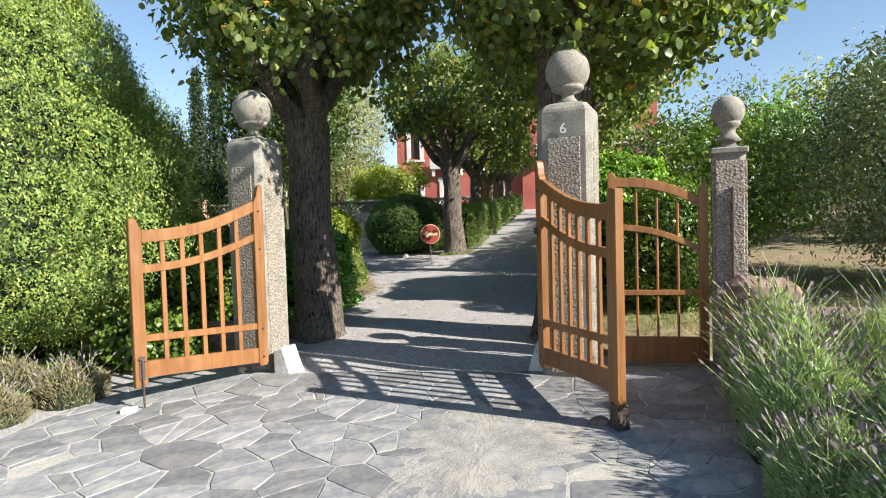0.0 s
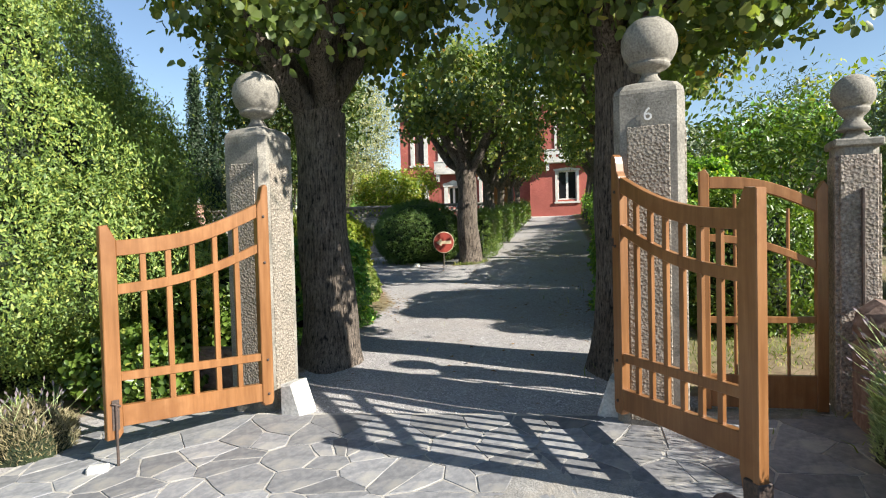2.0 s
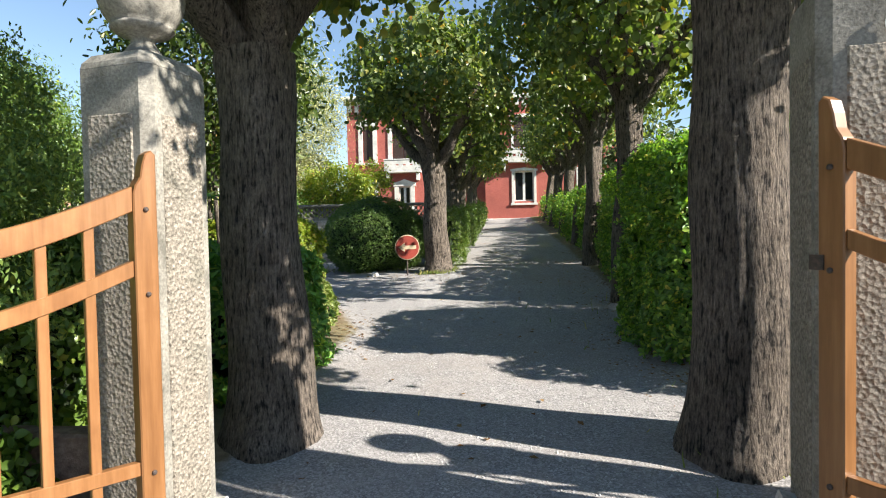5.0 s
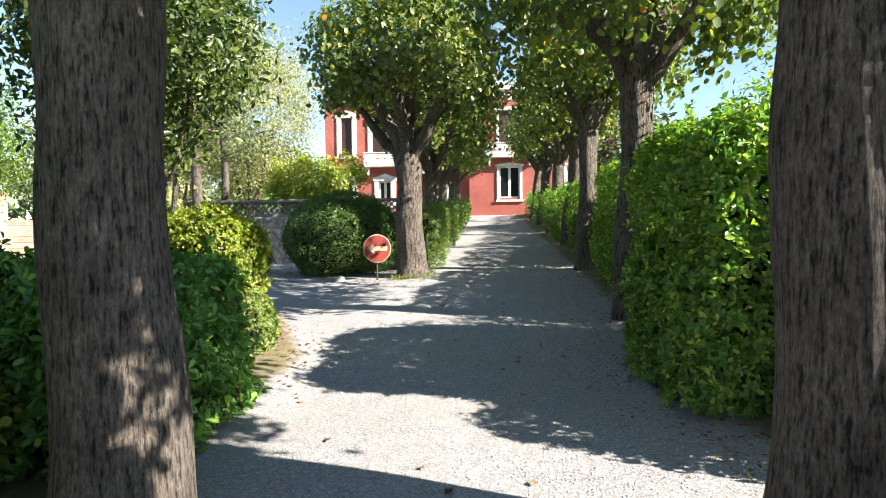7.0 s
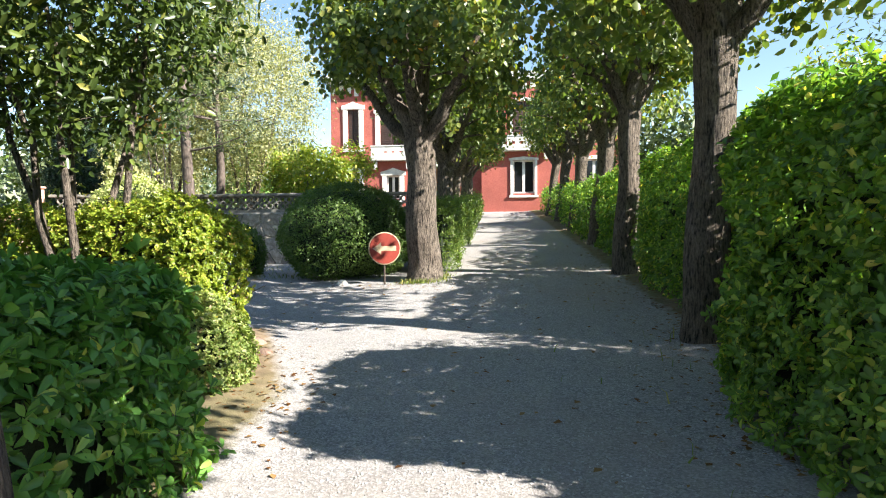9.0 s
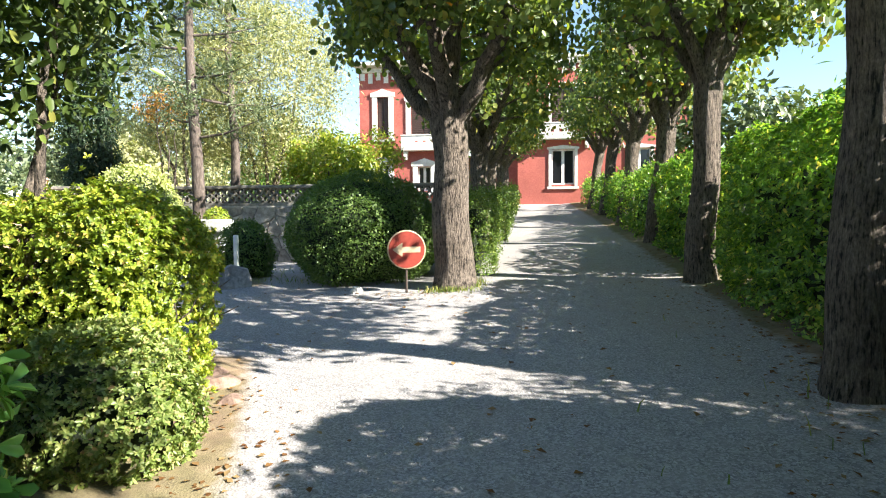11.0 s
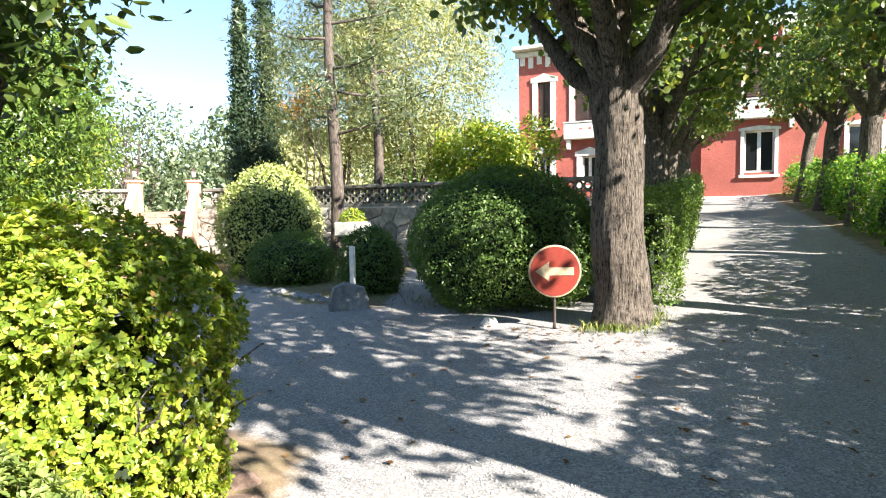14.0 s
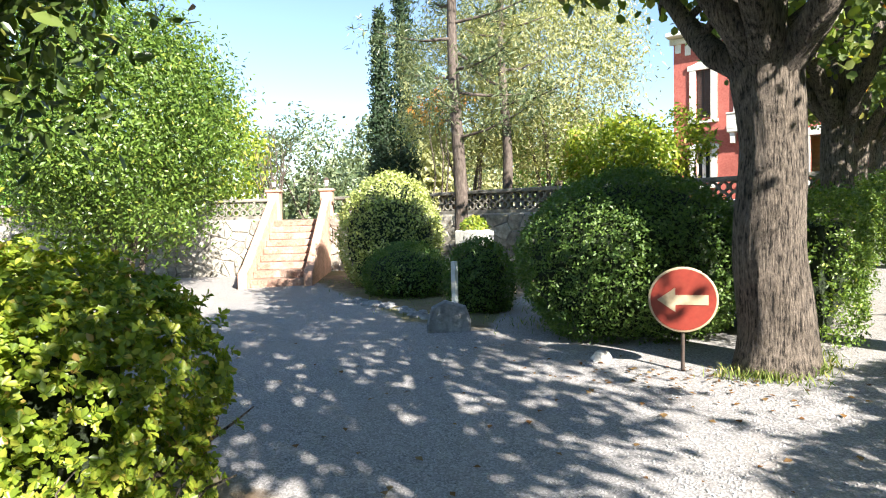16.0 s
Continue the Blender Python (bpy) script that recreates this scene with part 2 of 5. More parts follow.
def ground_material():
    """Grey crushed gravel on the drives, bare soil and dry turf beside them."""
    m, nt, bs = nodes_of("gravel_and_soil")
    co = coords(nt)
    v = nt.nodes.new("ShaderNodeTexVoronoi")
    v.inputs["Scale"].default_value = 88
    nt.links.new(co, v.inputs["Vector"])
    fine = noise_tex(nt, co, 70, 4, 0.7)
    mid = noise_tex(nt, co, 6, 5, 0.65)
    broad = noise_tex(nt, co, 0.7, 4, 0.6)
    tone = nt.nodes.new("ShaderNodeSeparateColor")
    nt.links.new(v.outputs["Color"], tone.inputs[0])
    grav = ramp(nt, tone.outputs[0], [(0.0, (0.095, 0.092, 0.092)), (0.5, (0.265, 0.253, 0.249)), (1.0, (0.55, 0.527, 0.52))])
    grav = mix(nt, grav, ramp(nt, fine, [(0.3, (0.16, 0.154, 0.152)), (0.7, (0.48, 0.453, 0.44))]), 0.4)
    dust = mix(nt, grav, (0.38, 0.355, 0.335), ramp(nt, mid, [(0.4, (0.0, 0.0, 0.0)), (0.75, (0.6, 0.6, 0.6))]))
    dust = mix(nt, dust, (0.33, 0.275, 0.235), ramp(nt, broad, [(0.5, (0, 0, 0)), (0.75, (0.5, 0.5, 0.5))]))
    soil = ramp(nt, mid, [(0.3, (0.13, 0.09, 0.055)), (0.55, (0.25, 0.18, 0.11)), (0.8, (0.36, 0.29, 0.2))])
    turf = ramp(nt, fine, [(0.3, (0.07, 0.08, 0.03)), (0.6, (0.2, 0.19, 0.08)), (0.8, (0.34, 0.3, 0.15))])
    off = mix(nt, soil, turf, ramp(nt, broad, [(0.4, (0, 0, 0)), (0.6, (0.85, 0.85, 0.85))]))
    at = nt.nodes.new("ShaderNodeAttribute")
    at.attribute_name = "drive"
    edge = nt.nodes.new("ShaderNodeMath")
    edge.operation = "MULTIPLY_ADD"
    nt.links.new(mid, edge.inputs[0])
    edge.inputs[1].default_value = 0.5
    nt.links.new(at.outputs["Fac"], edge.inputs[2])
    col = mix(nt, off, dust, ramp(nt, edge.outputs[0], [(0.66, (0, 0, 0)), (0.86, (1, 1, 1))]))
    nt.links.new(col, bs.inputs["Base Color"])
    bs.inputs["Roughness"].default_value = 0.95
    h = mix(nt, v.outputs[0], fine, 0.6)
    bump(nt, bs, h, 0.5, 0.014)
    return m


M_GROUND = ground_material()


# ---- builders ----
def part(name, src, material, parent=None, label="", at=None, smooth=False):
    """One mesh object from a bmesh or a mesh."""
    if isinstance(src, bmesh.types.BMesh):
        me = bpy.data.meshes.new(name)
        bmesh.ops.recalc_face_normals(src, faces=src.faces)
        src.to_mesh(me)
        src.free()
    else:
        me = src
    if smooth:
        me.polygons.foreach_set("use_smooth", [True] * len(me.polygons))
    if not me.materials:
        me.materials.append(material)
    ob = new(name, me)
    if parent:
        ob.parent = parent
    if at is not None:
        ob.matrix_basis = at if isinstance(at, Matrix) else Matrix.Translation(at)
    if label:
        ob["label"] = label
    return ob


def thing(name, where, label, category, group="", kind=""):
    ob = new(name)
    ob.empty_display_size = 0.1
    ob.matrix_basis = where if isinstance(where, Matrix) else Matrix.Translation(where)
    return tagged(ob, label, category, group, kind)


def box(bm, x0, x1, y0, y1, z0, z1, bev=0.0, m=None):
    r = bmesh.ops.create_cube(bm, size=1.0)
    vs = r["verts"]
    for v in vs:
        v.co = Vector(((x0 + x1) / 2 + v.co.x * (x1 - x0), (y0 + y1) / 2 + v.co.y * (y1 - y0), (z0 + z1) / 2 + v.co.z * (z1 - z0)))
    if bev:
        es = list({e for v in vs for e in v.link_edges})
        r = bmesh.ops.bevel(bm, geom=es, offset=bev, segments=1, affect="EDGES", profile=0.5)
        vs = list({v for f in r["faces"] for v in f.verts} | {v for v in vs if v.is_valid})
    if m is not None:
        bmesh.ops.transform(bm, matrix=m, verts=vs)
    return bm


def boxed(x0, x1, y0, y1, z0, z1, bev=0.0):
    return box(bmesh.new(), x0, x1, y0, y1, z0, z1, bev)


def prism(outline, y0, y1, bev=0.0):
    """An outline in x and z, thick along y."""
    bm = bmesh.new()
    f = bm.faces.new([bm.verts.new((x, y0, z)) for x, z in outline])
    r = bmesh.ops.extrude_face_region(bm, geom=[f])
    bmesh.ops.translate(bm, vec=(0, y1 - y0, 0), verts=[v for v in r["geom"] if isinstance(v, bmesh.types.BMVert)])
    if bev:
        es = [e for e in bm.edges if abs(e.verts[0].co.y - e.verts[1].co.y) < 1e-6]
        bmesh.ops.bevel(bm, geom=es, offset=bev, segments=1, affect="EDGES", profile=0.5)
    return bm


def lathe(profile, seg=24):
    bm = bmesh.new()
    rings = []
    for r, z in profile:
        rings.append([bm.verts.new((max(r, 0.001) * math.cos(2 * math.pi * i / seg), max(r, 0.001) * math.sin(2 * math.pi * i / seg), z)) for i in range(seg)])
    for a, b in zip(rings, rings[1:]):
        for i in range(seg):
            bm.faces.new((a[i], a[(i + 1) % seg], b[(i + 1) % seg], b[i]))
    bm.faces.new(rings[0][::-1])
    bm.faces.new(rings[-1])
    return bm


def bulk(name, co, faces):
    """A mesh from numpy arrays of vertices and triangles."""
    me = bpy.data.meshes.new(name)
    co, faces = np.asarray(co, np.float32), np.asarray(faces, np.int32)
    k = faces.shape[1]
    me.vertices.add(len(co))
    me.vertices.foreach_set("co", co.ravel())
    me.loops.add(faces.size)
    me.loops.foreach_set("vertex_index", faces.ravel())
    me.polygons.add(len(faces))
    me.polygons.foreach_set("loop_start", np.arange(0, faces.size, k, dtype=np.int32))
    me.update(calc_edges=True)
    return me


def unit(v):
    return v / np.maximum(np.linalg.norm(v, axis=1, keepdims=True), 1e-6)


def leaves(name, rng, P, N, size, aspect=0.6, scatter=0.7, fold=0.18, droop=0.0, wide=False):
    """Folded leaves at P that face about N; wide gives them a rounded outline."""
    n = len(P)
    N = unit(N + rng.normal(0, scatter, (n, 3)))
    T = rng.normal(0, 1, (n, 3))
    T[:, 2] -= droop * 2
    T = unit(T - N * np.sum(T * N, 1, keepdims=True))
    B = np.cross(N, T)
    L = size * rng.uniform(0.65, 1.25, (n, 1))
    W = L * aspect
    up = N * W * fold
    if wide:
        V = np.stack([P, P + T * L * 0.28 + B * W * 0.42 + up, P + T * L * 0.7 + B * W * 0.4 + up, P + T * L * 0.98, P + T * L * 0.7 - B * W * 0.4 + up, P + T * L * 0.28 - B * W * 0.42 + up], 1)
        F = np.array([(0, 5, 4), (0, 4, 3), (0, 3, 2), (0, 2, 1)])
        k = 6
    else:
        V = np.stack([P, P + T * L * 0.48 + B * W * 0.5 + up, P + T * L, P + T * L * 0.48 - B * W * 0.5 + up], 1)
        F = np.array([(0, 3, 2), (0, 2, 1)])
        k = 4
    return bulk(name, V.reshape(-1, 3), (np.arange(n)[:, None, None] * k + F[None]).reshape(-1, 3))


def lumps(P, s=1.0, seed=0.0):
    x, y, z = P[:, 0] * s + seed, P[:, 1] * s - seed * 0.7, P[:, 2] * s + seed * 1.3
    return (np.sin(2.1 * x + 1.3 * z) + np.sin(2.7 * y - 1.7 * x + 1) + np.sin(3.3 * z + 1.9 * y) + 0.6 * np.sin(5.3 * x + 4.1 * y + 2) + 0.6 * np.sin(6.1 * z - 4.7 * x)) / 4.2


def rounded(rng, n, size, soft):
    """Points and normals on a box of that size with soft edges, foot at z 0."""
    sx, sy, sz = size
    areas = np.array([sy * sz, sy * sz, sx * sz, sx * sz, sx * sy])
    pick = rng.choice(5, n, p=areas / areas.sum())
    U = rng.uniform(-1, 1, (n, 3))
    for k, (ax, sg) in enumerate(((0, 1), (0, -1), (1, 1), (1, -1), (2, 1))):
        U[pick == k, ax] = sg
    half = np.array(size) / 2
    P = U * half
    inner = np.maximum(half - soft, 0.01)
    C = np.clip(P, -inner, inner)
    low = P[:, 2] < 0
    C[low, 2] = P[low, 2]
    D = P - C
    N = unit(D)
    P = C + N * np.minimum(np.linalg.norm(D, axis=1, keepdims=True), soft)
    P[:, 2] += sz / 2
    return P, N


def sphere_points(rng, n, low=-0.75):
    d = unit(rng.normal(0, 1, (n * 3, 3)))
    return d[d[:, 2] > low][:n]


def shoots(rng, P, N, per, spread):
    """Each point becomes a tuft of leaves."""
    Q = np.repeat(P, per, 0) + rng.normal(0, spread, (len(P) * per, 3))
    return Q, np.repeat(N, per, 0) * 0.8 + unit(rng.normal(0, 1, Q.shape)) * 0.9


def rosettes(name, rng, P, N, per, size, aspect=0.42, cup=0.5):
    """Whorls of leaves that spread from each point like a shoot's tip."""
    n = len(P)
    A = unit(N * 0.8 + np.array((0, 0, 0.35)) + rng.normal(0, 0.4, (n, 3)))
    X = unit(np.cross(A, rng.normal(0, 1, (n, 3))))
    Y = np.cross(A, X)
    a = (np.arange(per)[None] * 2.4 + rng.uniform(0, 0.7, (n, per)))[..., None]
    T = X[:, None] * np.cos(a) + Y[:, None] * np.sin(a) + A[:, None] * (cup + rng.normal(0, 0.3, (n, per, 1)))
    T = unit(T.reshape(-1, 3))
    Ar = np.repeat(A, per, 0)
    K = unit(Ar - T * np.sum(Ar * T, 1, keepdims=True) + rng.normal(0, 0.12, T.shape))
    B = np.cross(K, T)
    Q = np.repeat(P, per, 0) - Ar * (rng.uniform(0, 0.6, (n * per, 1)) * size)
    L = size * rng.uniform(0.6, 1.2, (n * per, 1))
    W = L * aspect
    up = K * W * 0.22
    V = np.stack([Q, Q + T * L * 0.4 + B * W * 0.4 + up, Q + T * L * 0.75 + B * W * 0.5 + up, Q + T * L - K * L * 0.08, Q + T * L * 0.75 - B * W * 0.5 + up, Q + T * L * 0.4 - B * W * 0.4 + up], 1)
    F = np.array([(0, 5, 4), (0, 4, 3), (0, 3, 2), (0, 2, 1)])
    return bulk(name, V.reshape(-1, 3), (np.arange(n * per)[:, None, None] * 6 + F[None]).reshape(-1, 3))


def hedge(name, where, size, soft, n, leaf, material, label, category="hedge", seed=1, lump=0.1, turn=0.0, group="", wide=False, per=5, aspect=0.5, whorl=False):
    """A clipped hedge: a near-black core painted as inner shade, a skin of tufts outside."""
    rng = np.random.default_rng(seed)
    top = thing(name, pose(*where, 0, 0, turn), label, category, group)
    P, N = rounded(rng, n // per, size, soft)
    P = P + N * (lumps(P, 1.6, seed) * lump + lumps(P, 5.0, seed + 2) * lump * 0.45 + rng.normal(0, 0.03, len(P)) - 0.02)[:, None]
    stray = rng.random(len(P)) < 0.05
    P[stray] += (N * 0.4 + np.array((0, 0, 1.0)))[stray] * rng.exponential(0.05, (stray.sum(), 1))
    deep = rng.random(len(P)) < 0.22
    P[deep] -= N[deep] * rng.uniform(0.05, 0.3, (deep.sum(), 1)) * min(1.0, min(size[:2]))
    P[:, 2] = np.maximum(P[:, 2], 0.04)
    Q, K = shoots(rng, P, N, per, leaf * 0.55)
    Q[:, 2] = np.maximum(Q[:, 2], 0.03)
    part("foliage", rosettes("foliage", rng, P, N, per, leaf, aspect) if whorl else leaves("foliage", rng, Q, K, leaf, aspect, 0.45, wide=wide), material, top)
    # Solid dark core, painted as the hedge's inner shade; stops see-through.
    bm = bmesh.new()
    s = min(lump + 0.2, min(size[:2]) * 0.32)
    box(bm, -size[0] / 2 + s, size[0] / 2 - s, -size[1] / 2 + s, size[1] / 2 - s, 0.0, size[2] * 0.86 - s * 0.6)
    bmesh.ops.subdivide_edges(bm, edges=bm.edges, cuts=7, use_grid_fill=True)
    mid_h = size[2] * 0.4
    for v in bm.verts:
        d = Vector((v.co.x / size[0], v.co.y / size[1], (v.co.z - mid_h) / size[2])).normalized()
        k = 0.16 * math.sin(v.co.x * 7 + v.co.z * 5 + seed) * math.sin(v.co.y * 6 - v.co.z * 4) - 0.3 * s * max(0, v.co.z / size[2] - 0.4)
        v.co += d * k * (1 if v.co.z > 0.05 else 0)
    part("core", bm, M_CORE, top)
    return top


def ball_bush(name, where, radii, n, leaf, material, label, category="bush", seed=1, lump=0.08, group="", per=5, aspect=0.5, wide=False, whorl=False):
    rng = np.random.default_rng(seed)
    top = thing(name, where, label, category, group)
    d = sphere_points(rng, n // per)
    R = np.array(radii)
    P = d * R
    N = unit(d / R)
    P = P + N * (lumps(P, 2.2, seed) * lump + rng.normal(0, 0.02, len(P)))[:, None]
    P[:, 2] += R[2] * 0.8
    P[:, 2] = np.maximum(P[:, 2], 0.03)
    Q, K = shoots(rng, P, N, per, leaf * 0.6)
    Q[:, 2] = np.maximum(Q[:, 2], 0.03)
    part("foliage", rosettes("foliage", rng, P, N, per, leaf, aspect) if whorl else leaves("foliage", rng, Q, K, leaf, aspect, 0.45, wide=wide), material, top)
    # Dark core behind the leaves, its colour standing for shade within the bush.
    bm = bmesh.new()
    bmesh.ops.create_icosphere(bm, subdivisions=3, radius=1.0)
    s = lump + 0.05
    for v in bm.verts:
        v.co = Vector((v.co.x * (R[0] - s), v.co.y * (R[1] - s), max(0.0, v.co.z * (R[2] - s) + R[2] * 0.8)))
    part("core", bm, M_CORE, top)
    return top


def tube(points, radii, seg=10, ridge=0.0, seed=0, flare=0.0):
    """A limb along points with tapering radii and furrowed bark."""
    pts = [Vector(p) for p in points]
    co, rings = [], []
    rnd = random.Random(seed)
    ph = [rnd.uniform(0, 6.28) for _ in range(4)]
    x = Vector((1, 0, 0))
    for i, p in enumerate(pts):
        d = (pts[min(i + 1, len(pts) - 1)] - pts[max(i - 1, 0)]).normalized()
        x = (x - d * x.dot(d)).normalized()
        y = d.cross(x)
        for k in range(seg):
            a = 2 * math.pi * k / seg
            w = 1 + ridge * (math.sin(3 * a + ph[0] + p.z * 0.8) * 0.6 + math.sin(5 * a + ph[1] - p.z * 1.1) * 0.4 + (0.4 * math.sin(a * 17 + ph[2] + 1.6 * math.sin(p.z * 3.1)) + 0.3 * math.sin(a * 27 + ph[3] + 2 * math.sin(p.z * 4.3 + 1)) if seg > 16 else 0))
            foot = 1 - (p.z - pts[0].z) / 0.5
            if flare and foot > 0:
                w *= 1 + flare * foot * foot * (1 + 0.5 * math.sin(4 * a + ph[3]))
            co.append(p + (x * math.cos(a) + y * math.sin(a)) * radii[i] * w)
    faces = [(i * seg + k, i * seg + (k + 1) % seg, (i + 1) * seg + (k + 1) % seg, (i + 1) * seg + k) for i in range(len(pts) - 1) for k in range(seg)]
    return np.array([tuple(c) for c in co]), np.array(faces)


def tubes(name, items):
    cos, fs, n = [], [], 0
    for c, f in items:
        cos.append(c)
        fs.append(f + n)
        n += len(c)
    return bulk(name, np.concatenate(cos), np.concatenate(fs))


def bend(a, b, steps, sag, rnd, wob=0.05):
    a, b = Vector(a), Vector(b)
    out = []
    for i in range(steps + 1):
        f = i / steps
        p = a.lerp(b, f) + Vector((rnd.uniform(-wob, wob), rnd.uniform(-wob, wob), 0)) * (0 if i in (0, steps) else 1)
        p.z += sag * math.sin(math.pi * f)
        out.append(p)
    return out


def lime_tree(where, height, fork, radius, r0, n, leaf, seed, label, lean=(0, 0), low=0.0, crown=None, clear=0.5, flare=0.18, group="avenue trees"):
    """A pollarded avenue lime: furrowed trunk, knuckled limbs, a full crown."""
    rnd, rng = random.Random(seed), np.random.default_rng(seed)
    top = thing("lime_tree", where, label, "tree", group)
    k = 30
    pts = [(lean[0] * (i / k) + 0.02 * math.sin(i * 0.33 + seed), lean[1] * (i / k) + 0.02 * math.sin(i * 0.27 + seed * 2), -0.08 + fork * i / k) for i in range(k + 1)]
    rad = [r0 * (1.0 - 0.26 * (i / k) + (0.16 * ((i / k - 0.75) / 0.25) if i / k > 0.75 else 0)) for i in range(k + 1)]
    part("trunk", tubes("trunk", [tube(pts, rad, 56, 0.032, seed, flare)]), M_BARK, top, smooth=True)
    c = Vector(crown or (lean[0] * 1.3, lean[1] * 1.3, fork + (height - fork) * 0.5))
    f = Vector(pts[-1])
    tips = []
    for i in range(7):
        a = 2 * math.pi * (i + rnd.uniform(-0.25, 0.25)) / 7
        reach = radius * rnd.uniform(0.6, 0.9) * (0.25 if i == 0 else 1)
        tip = Vector((c.x + math.cos(a) * reach, c.y + math.sin(a) * reach, fork + (height - fork) * (0.85 if i == 0 else rnd.uniform(0.32, 0.68))))
        path = bend(f - Vector((0, 0, 0.16)), tip, 6, rnd.uniform(-0.1, 0.25), rnd, 0.07)
        rr = [r0 * 0.46 * (1 - 0.76 * j / 6) + 0.014 for j in range(7)]
        twigs = [tube(path, rr, 10, 0.1, seed + i)]
        for j in (3, 4, 5):
            q = path[j]
            e = q + Vector((rnd.uniform(-1, 1), rnd.uniform(-1, 1), rnd.uniform(-0.2, 0.8))) * radius * 0.42
            twigs.append(tube(bend(q, e, 3, 0.05, rnd), [rr[j] * 0.5, rr[j] * 0.4, 0.015, 0.006], 6))
            tips.append(e)
        tips.append(tip)
        part("limb", tubes("limb", twigs), M_BARK, top, smooth=True)
    m = n // 26
    d = unit(rng.normal(0, 1, (m, 3)))
    rr = rng.uniform(0.35, 1.0, (m, 1)) ** 0.45
    half = np.array((radius, radius, (height - fork) * 0.5 + low * 0.5))
    P = d * rr * half * (1 + 0.2 * lumps(d * 2.0, 1.4, seed))[:, None]
    P = P + np.array((c.x, c.y, c.z + 0.1 - low * 0.5))
    P = P[lumps(P, 1.7, seed + 3) > -0.33]
    rho = np.hypot(P[:, 0] - c.x, P[:, 1] - c.y) / radius
    P = P[P[:, 2] > fork + clear * (1.25 - 0.8 * rho ** 2)]
    N = unit(P - np.array((c.x, c.y, c.z - 0.6)))
    Q, K = shoots(rng, P, N, 26, 0.14)
    part("crown", leaves("crown", rng, Q, K, leaf, 0.86, 0.5, 0.12, 0.9, True), M_LIME, top)
    return top


def shrub_tree(name, where, radii, n, leaf, material, label, seed, stems=5, base=0.9, category="tree", aspect=0.45, bark=None, gap=-0.5, dens=0.33, wide=False, group=""):
    """A loose tree or tall shrub: several stems and an open crown of tufts."""
    rnd, rng = random.Random(seed), np.random.default_rng(seed)
    top = thing(name, where, label, category, group)
    R = np.array(radii)
    cz = base + R[2]
    for i in range(stems):
        a = 2 * math.pi * i / stems + rnd.uniform(-0.4, 0.4)
        tip = (math.cos(a) * R[0] * 0.6, math.sin(a) * R[1] * 0.6, cz + R[2] * rnd.uniform(0.0, 0.6))
        path = bend((math.cos(a) * 0.12, math.sin(a) * 0.12, -0.06), tip, 6, 0.1, rnd, 0.08)
        r0 = 0.022 + 0.016 * R[2]
        items = [tube(path, [r0 * (1 - 0.85 * j / 6) for j in range(7)], 7)]
        for j in (3, 4, 5):
            q = path[j]
            e = q + Vector((rnd.uniform(-1, 1) * R[0], rnd.uniform(-1, 1) * R[1], rnd.uniform(0, 1) * R[2])) * 0.4
            items.append(tube(bend(q, e, 3, 0.04, rnd), [r0 * 0.35, r0 * 0.25, r0 * 0.15, 0.004], 5))
        part("trunk", tubes("trunk", items), bark or M_BARK, top, smooth=True)
    m = n // 16
    d = unit(rng.normal(0, 1, (m, 3)))
    rr = rng.uniform(0.2, 1.0, (m, 1)) ** dens
    P = d * rr * R * (1 + 0.22 * lumps(d * 2.0, 1.4, seed))[:, None] + np.array((0, 0, cz))
    P = P[lumps(P, 2.6 / max(R), seed + 3) > gap]
    P[:, 2] = np.maximum(P[:, 2], 0.1)
    Q, K = shoots(rng, P, unit(P - np.array((0, 0, cz - 0.5))), 16, 0.05 + 0.07 * max(R))
    Q[:, 2] = np.maximum(Q[:, 2], 0.05)
    part("crown", leaves("crown", rng, Q, K, leaf, aspect, 0.6, 0.15, 0.3, wide), material, top)
    return top


def spire(name, where, height, radius, n, leaf, material, label, seed, power=0.6, foot=0.3):
    """A columnar or conical conifer clad in upward sprays."""
    rng = np.random.default_rng(seed)
    top = thing(name, where, label, "tree")
    n = n // 6
    h = rng.uniform(0, 1, n) ** 1.15
    a = rng.uniform(0, 2 * math.pi, n)
    r = radius * np.minimum(1, (1 - h) ** power * 1.1) * np.minimum(1, 0.45 + h * 4) * rng.uniform(0.76, 1.05, n)
    P = np.stack([np.cos(a) * r, np.sin(a) * r, foot + h * (height - foot)], 1)
    P[:, :2] *= (1 + 0.2 * lumps(P, 1.6, seed))[:, None]
    N = np.stack([np.cos(a), np.sin(a), np.full(n, 0.5)], 1)
    P, N = shoots(rng, P, N, 6, leaf * 0.6)
    part("crown", leaves("crown", rng, P, N, leaf, 0.4, 0.5, 0.1, -0.6), material, top)
    # Dark cone inside the sprays, coloured as the shade between them.
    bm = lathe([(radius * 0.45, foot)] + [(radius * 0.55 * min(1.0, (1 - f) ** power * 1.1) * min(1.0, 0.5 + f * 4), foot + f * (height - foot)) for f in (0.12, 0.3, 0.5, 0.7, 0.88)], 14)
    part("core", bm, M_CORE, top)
    part("trunk", tubes("trunk", [tube([(0, 0, -0.1), (0, 0, foot + 0.4)], [0.12 + radius * 0.05, 0.1], 10)]), M_BARK2, top)
    return top


